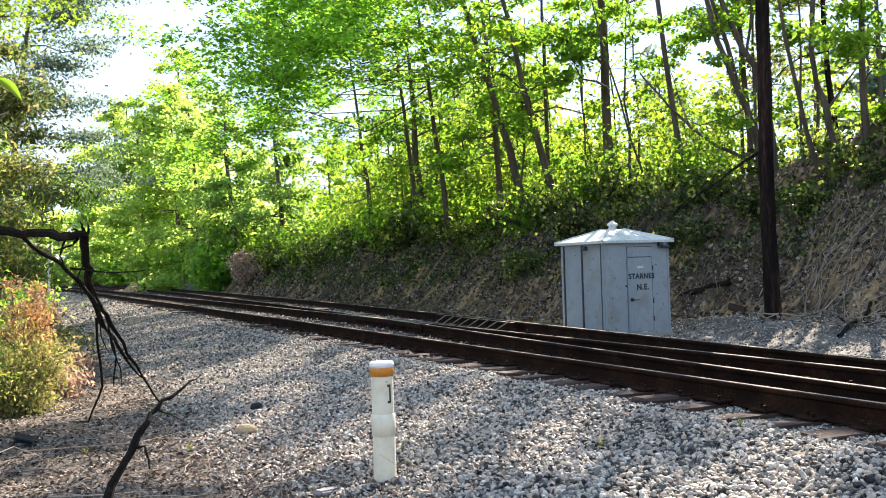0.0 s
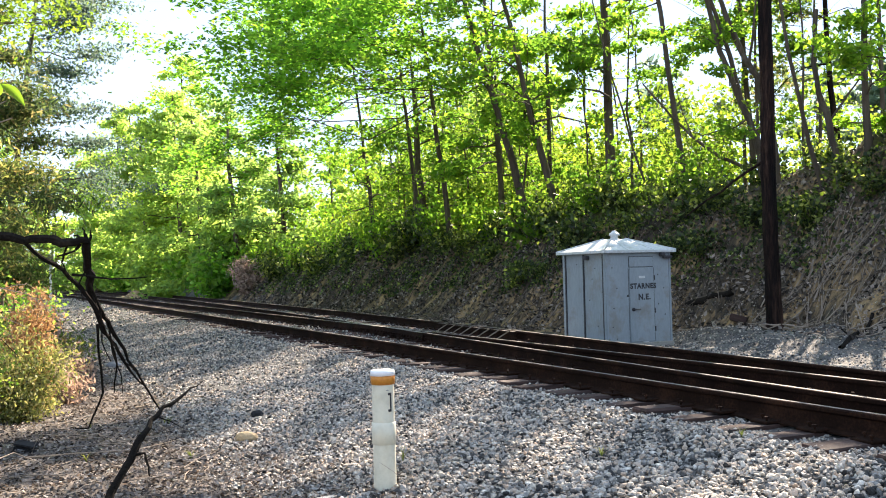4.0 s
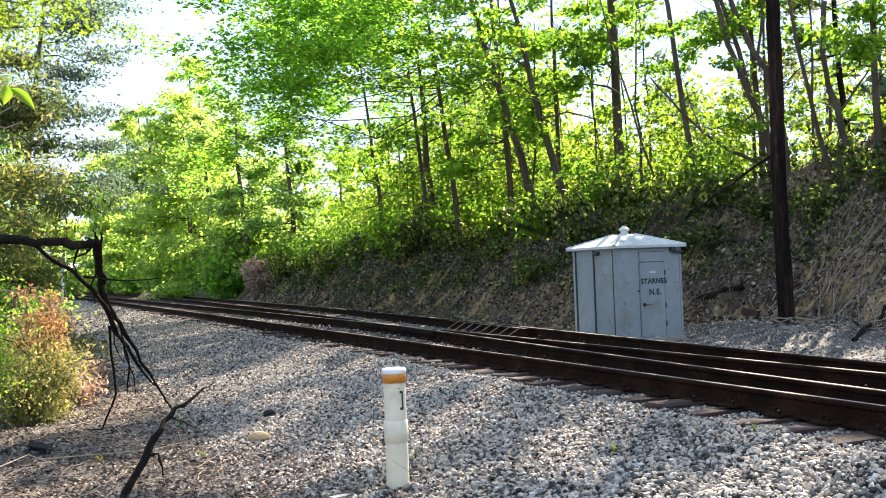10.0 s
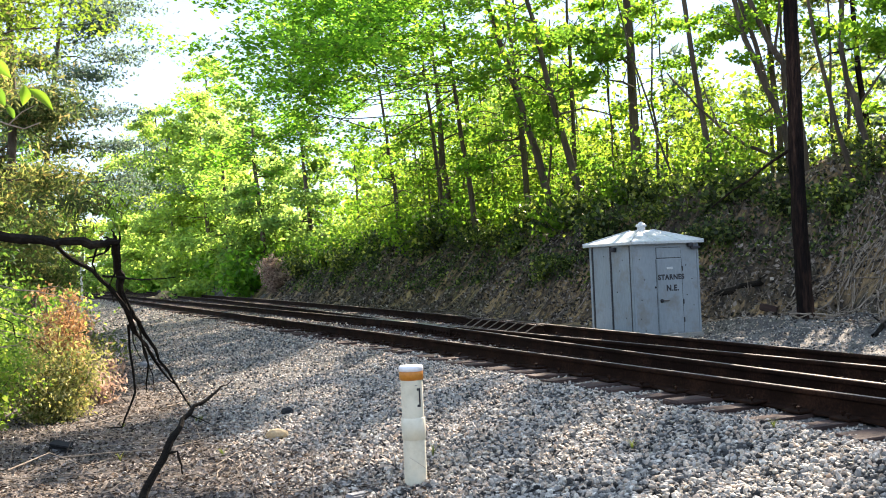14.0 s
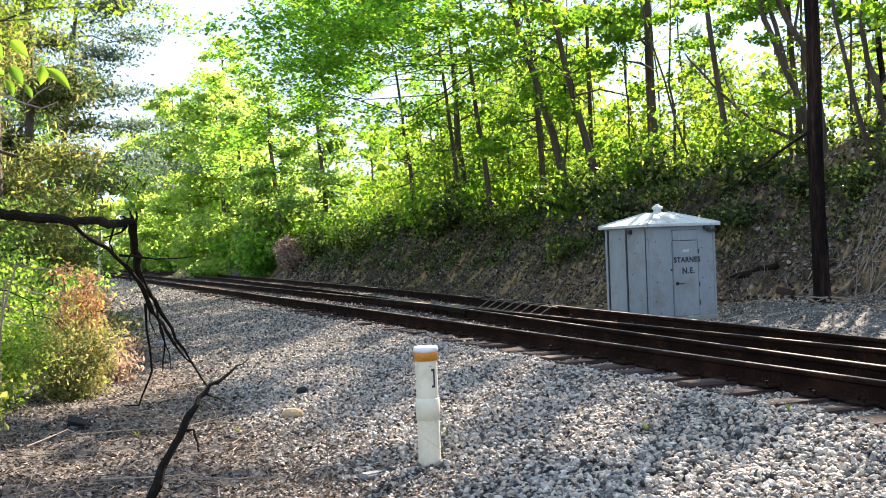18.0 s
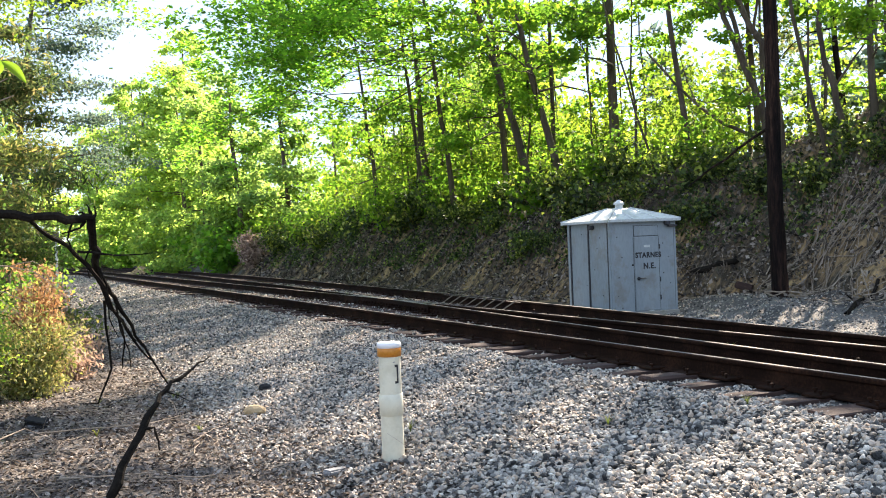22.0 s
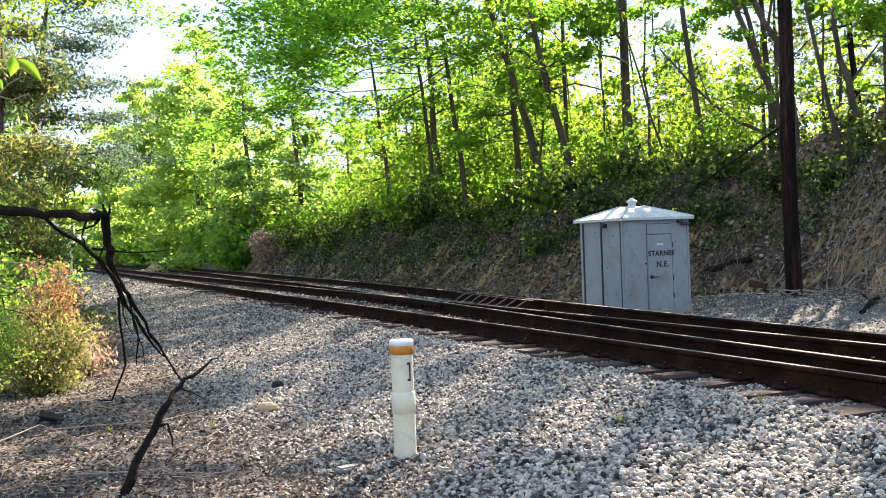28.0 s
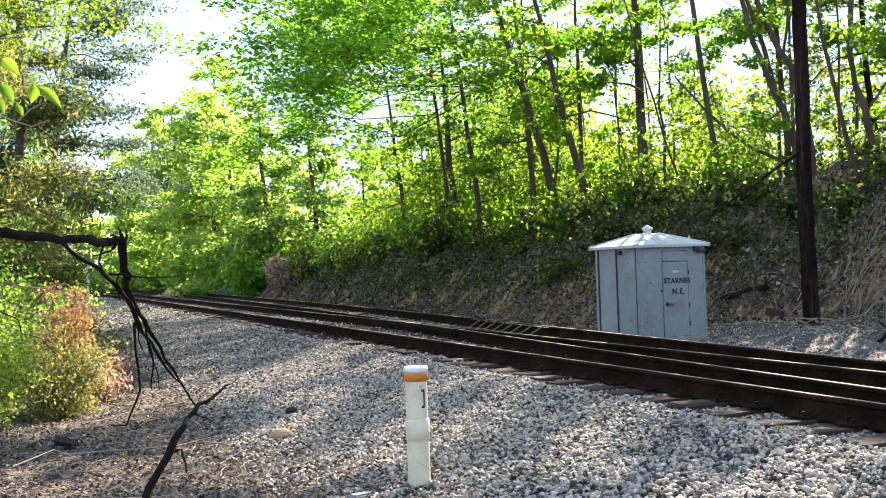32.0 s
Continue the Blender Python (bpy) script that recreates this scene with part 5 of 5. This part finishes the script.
n = 26000
y = 8 + 44 * rng.random(n) ** 1.5
x = toe(y) + (0.35 + 0.65 * rng.random(n)) * 0.9 * crest_height(y)
keep = rng.random(n) < 0.45 + 0.6 * bumps(x, y, 1.1, 5.0)
x, y = x[keep], y[keep]
v, f = leaves(rng, np.column_stack([x, y, ground_z(x, y) + rng.uniform(0.02, 0.14, len(x))]), np.full(len(x), 0.06) + 0.001 * y, 0.2, 1.5)
tagged(part_np("bank_ivy", v, f, UNDER), "sparse green creepers on the bank, shade put into their leaf colour", "creeper", kind="stuff")
roots = []
for k in range(1200):
    y = 8 + 40 * rng.random() ** 1.5
    top = float(toe(y) + 0.9 * crest_height(y)) * 1.0
    x = top - rng.random() * 2.6
    ln = rng.uniform(0.25, 1.1)
    side = rng.normal(0, 0.55)
    t = np.linspace(0, 1, 6)
    px, py = x - t * ln * 0.75, y + side * ln * t + rng.normal(0, 0.03, 6)
    pz = ground_z(px, py) + rng.uniform(0.0, 0.05) + 0.14 * np.sin(np.pi * t) * rng.random()
    roots.append(tube(np.column_stack([px, py, pz]), np.linspace(0.012, 0.004, 6) * rng.uniform(0.6, 1.5), 4))
v, f = join_np(roots)
tagged(part_np("root_tangle", v, f, ROOT), "dark roots and dead stems trailing down the bank", "roots", kind="stuff")
pale = []
for k in range(130):
    y = 7.5 + 26 * rng.random() ** 1.6
    x = float(toe(y)) + rng.uniform(-1.0, 1.6)
    ln, a = rng.uniform(0.25, 1.0), rng.uniform(0, np.pi)
    t = np.linspace(-0.5, 0.5, 5)
    px, py = x + np.cos(a) * ln * t, y + np.sin(a) * ln * t
    pale.append(tube(np.column_stack([px, py, ground_z(px, py) + rng.uniform(0.01, 0.07) + rng.normal(0, 0.02, 5)]), np.linspace(0.014, 0.006, 5) * rng.uniform(0.5, 1.3), 4))
for k in range(300):
    y = rng.uniform(9.0, 14.2)
    x = float(toe(y)) + rng.uniform(-0.3, 2.3)
    ln, a = rng.uniform(0.25, 1.1), rng.normal(0.1, 0.7)
    t = np.linspace(-0.5, 0.5, 5)
    px, py = x + np.cos(a) * ln * t, y + np.sin(a) * ln * t
    pale.append(tube(np.column_stack([px, py, ground_z(px, py) + rng.uniform(0.02, 0.10) + rng.normal(0, 0.02, 5)]), np.linspace(0.009, 0.004, 5) * rng.uniform(0.5, 1.5), 4))
v, f = join_np(pale)
tagged(part_np("bank_twigs", v, f, PALE_WOOD), "pale dead twigs at the foot of the bank", "twigs", kind="stuff")


# ---- logs, roots and weeds ----
def rest(path, lift):
    """Lays a path on the ground, its middle line lifted."""
    return tuple((x, y, float(ground_z(x, y)) + lift) for x, y in path)


stick("fallen_log", (("log", ((14.12, 16.75, 0.36), (14.28, 16.42, 0.44), (14.45, 16.1, 0.56), (14.6, 15.8, 0.66)), 0.085, 0.07),), DEAD_WOOD, "dark rotten log lying at the foot of the bank", "log", 9)
stick("fallen_log", (("log", rest(((12.3, 10.9), (12.7, 11.05), (13.0, 11.2), (13.45, 11.4), (13.85, 11.55)), 0.03), 0.04, 0.03), ("stub", ((13.0, 11.2, -0.08), (12.9, 11.4, 0.1)), 0.03, 0.012)), DEAD_WOOD, "grey-brown log leaning on the bank", "log", 9)
block = part("wood_block", box_bm(0.36, 0.16, 0.15, (0, 0, 0.05), 0.015, 2), TIE_WOOD)
block.matrix_basis = pose(13.9, 14.9, float(ground_z(13.9, 14.9)) + 0.02, 6, -14, 118)
tagged(block, "dark squared block of old timber on the gravel", "wood block")
for a in range(7):
    y0 = 9.5 + 0.75 * a + rng.normal(0, 0.2)
    x0 = float(toe(y0)) + rng.uniform(-0.7, 0.6)
    path = []
    for t in np.linspace(0, 1, 4):
        px, py = x0 + t * rng.uniform(-0.5, 0.1), y0 + t * rng.uniform(-0.6, 0.6)
        path.append((px, py, float(ground_z(px, py)) + 0.03 + 0.1 * math.sin(math.pi * t)))
    stick("dead_stick", (("stem", path, 0.022, 0.008),), PALE_WOOD, "bleached dead stick at the foot of the bank", "stick", 6)
for path in (((14.15, 13.85, 0.2), (14.05, 13.5, 0.0), (13.95, 13.2, -0.2), (13.8, 12.9, -0.25)), ((0.2, 8.9, -0.3), (0.65, 9.1, -0.34), (1.15, 9.2, -0.38), (1.6, 9.5, -0.37)), ((1.0, 9.8, -0.38), (1.4, 9.75, -0.36), (1.8, 9.85, -0.38)), ((-0.2, 8.0, -0.2), (0.1, 8.3, -0.15), (0.45, 8.3, -0.33)),
             ((0.5, 11.2, -0.38), (0.9, 11.5, -0.34), (1.35, 11.6, -0.39)), ((0.9, 12.8, -0.36), (1.2, 12.7, -0.33), (1.7, 13.1, -0.4)), ((0.3, 7.2, -0.35), (0.55, 7.0, -0.33), (1.0, 7.1, -0.4))):
    path = [(x, y, max(z, float(ground_z(x, y)) + 0.015)) for x, y, z in path]
    stick("dead_stick", (("stem", path, 0.008, 0.003),), PALE_WOOD, "bleached dead stick lying on the ground", "stick", 6)


def weed(x, y, n, height, seed):
    r = np.random.default_rng(seed)
    o2 = np.array([x, y, float(ground_z(x, y))])
    pieces = []
    for k in range(n):
        a, h = r.uniform(0, 2 * np.pi), height * r.uniform(0.5, 1.0)
        t = np.linspace(0, 1, 4)
        out = h * 0.6 * t ** 2
        p = np.column_stack([np.cos(a) * out, np.sin(a) * out, h * t * (1 - 0.25 * t)])
        s = np.array([-np.sin(a), np.cos(a), 0]) * 0.006
        w = (1 - t * 0.9)[:, None]
        v = np.concatenate([p - s * w, p + s * w])
        pieces.append((v, np.array([(i, i + 4, i + 5, i + 1) for i in range(3)])))
    ob = part_np("grass_tuft", *join_np(pieces), GRASS)
    ob.matrix_basis = pose(*o2)
    return tagged(ob, "small tuft of grass among the stones", "grass", "grass tufts")


for k, (x, y) in enumerate(((6.9, 7.6), (6.25, 7.3), (6.2, 6.6), (6.6, 8.6), (7.0, 6.9), (8.9, 12.5), (2.9, 6.9), (1.55, 8.6), (1.3, 9.9), (0.9, 11.0), (1.8, 12.2), (0.7, 9.0), (10.0, 13.6), (9.6, 14.8), (1.68, 10.9), (1.72, 10.85), (3.9, 5.6), (4.75, 5.1))):
    weed(x, y, 12, 0.16 if k < 9 else 0.13, 300 + k)
stick("dry_stalk", (("stem", ((1.75, 6.35, -0.42), (1.76, 6.36, -0.2), (1.75, 6.34, 0.03)), 0.005, 0.003),), PALE_WOOD, "thin dry stalk standing in the litter", "stalk", 5)
stick("leaning_limb", (("stem", ((18.9, 18.6, 3.2), (18.32, 18.98, 3.77), (17.57, 19.32, 4.16), (16.9, 19.62, 4.69), (16.16, 19.94, 5.55), (15.69, 20.14, 6.18)), 0.06, 0.02), ("twig", ((16.9, 19.62, 4.69), (16.7, 19.7, 5.3), (16.4, 19.79, 6.3)), 0.025, 0.008)), BARK, "bare dead limb leaning among the trees", "branch", 6)
for k, (dx, dy, w) in enumerate(((0, 0, 0.5), (0.35, 0.3, 0.4), (-0.3, 0.5, 0.36), (0.1, 0.7, 0.34))):
    lump("rock", 7.6 + dx, 66.0 + dy, (w, w * 0.8, w * 0.55), TAN_ROCK, "pale tan rock heaped beside the far track", 60 + k)
for paths in ((("trunk", ((16.9, 17.0, 2.8), (16.85, 17.09, 3.43), (16.79, 17.15, 4.13), (16.69, 17.25, 4.69), (16.4, 17.52, 5.7), (16.21, 17.7, 6.57), (15.99, 17.9, 7.86)), 0.085, 0.055),),
              (("trunk", ((17.05, 16.8, 2.8), (16.95, 16.9, 4.4), (16.76, 17.04, 5.76), (16.63, 17.17, 6.06), (16.43, 17.35, 6.64), (16.17, 17.6, 7.8)), 0.1, 0.06), ("limb", ((16.63, 17.17, 6.06), (16.55, 16.95, 6.8), (16.6, 16.8, 7.9)), 0.04, 0.02)),
              (("trunk", ((16.6, 14.45, 2.7), (16.51, 14.54, 3.51), (16.41, 14.65, 4.26), (16.3, 14.78, 5.02), (16.24, 14.85, 5.66), (16.29, 14.78, 6.8)), 0.075, 0.05), ("limb", ((16.41, 14.65, 4.26), (16.75, 14.4, 4.9), (17.0, 14.2, 5.3)), 0.03, 0.012))):
    stick("bent_tree", paths, BARK, "bent slender tree trunk leaning out over the bank", "tree", 9)
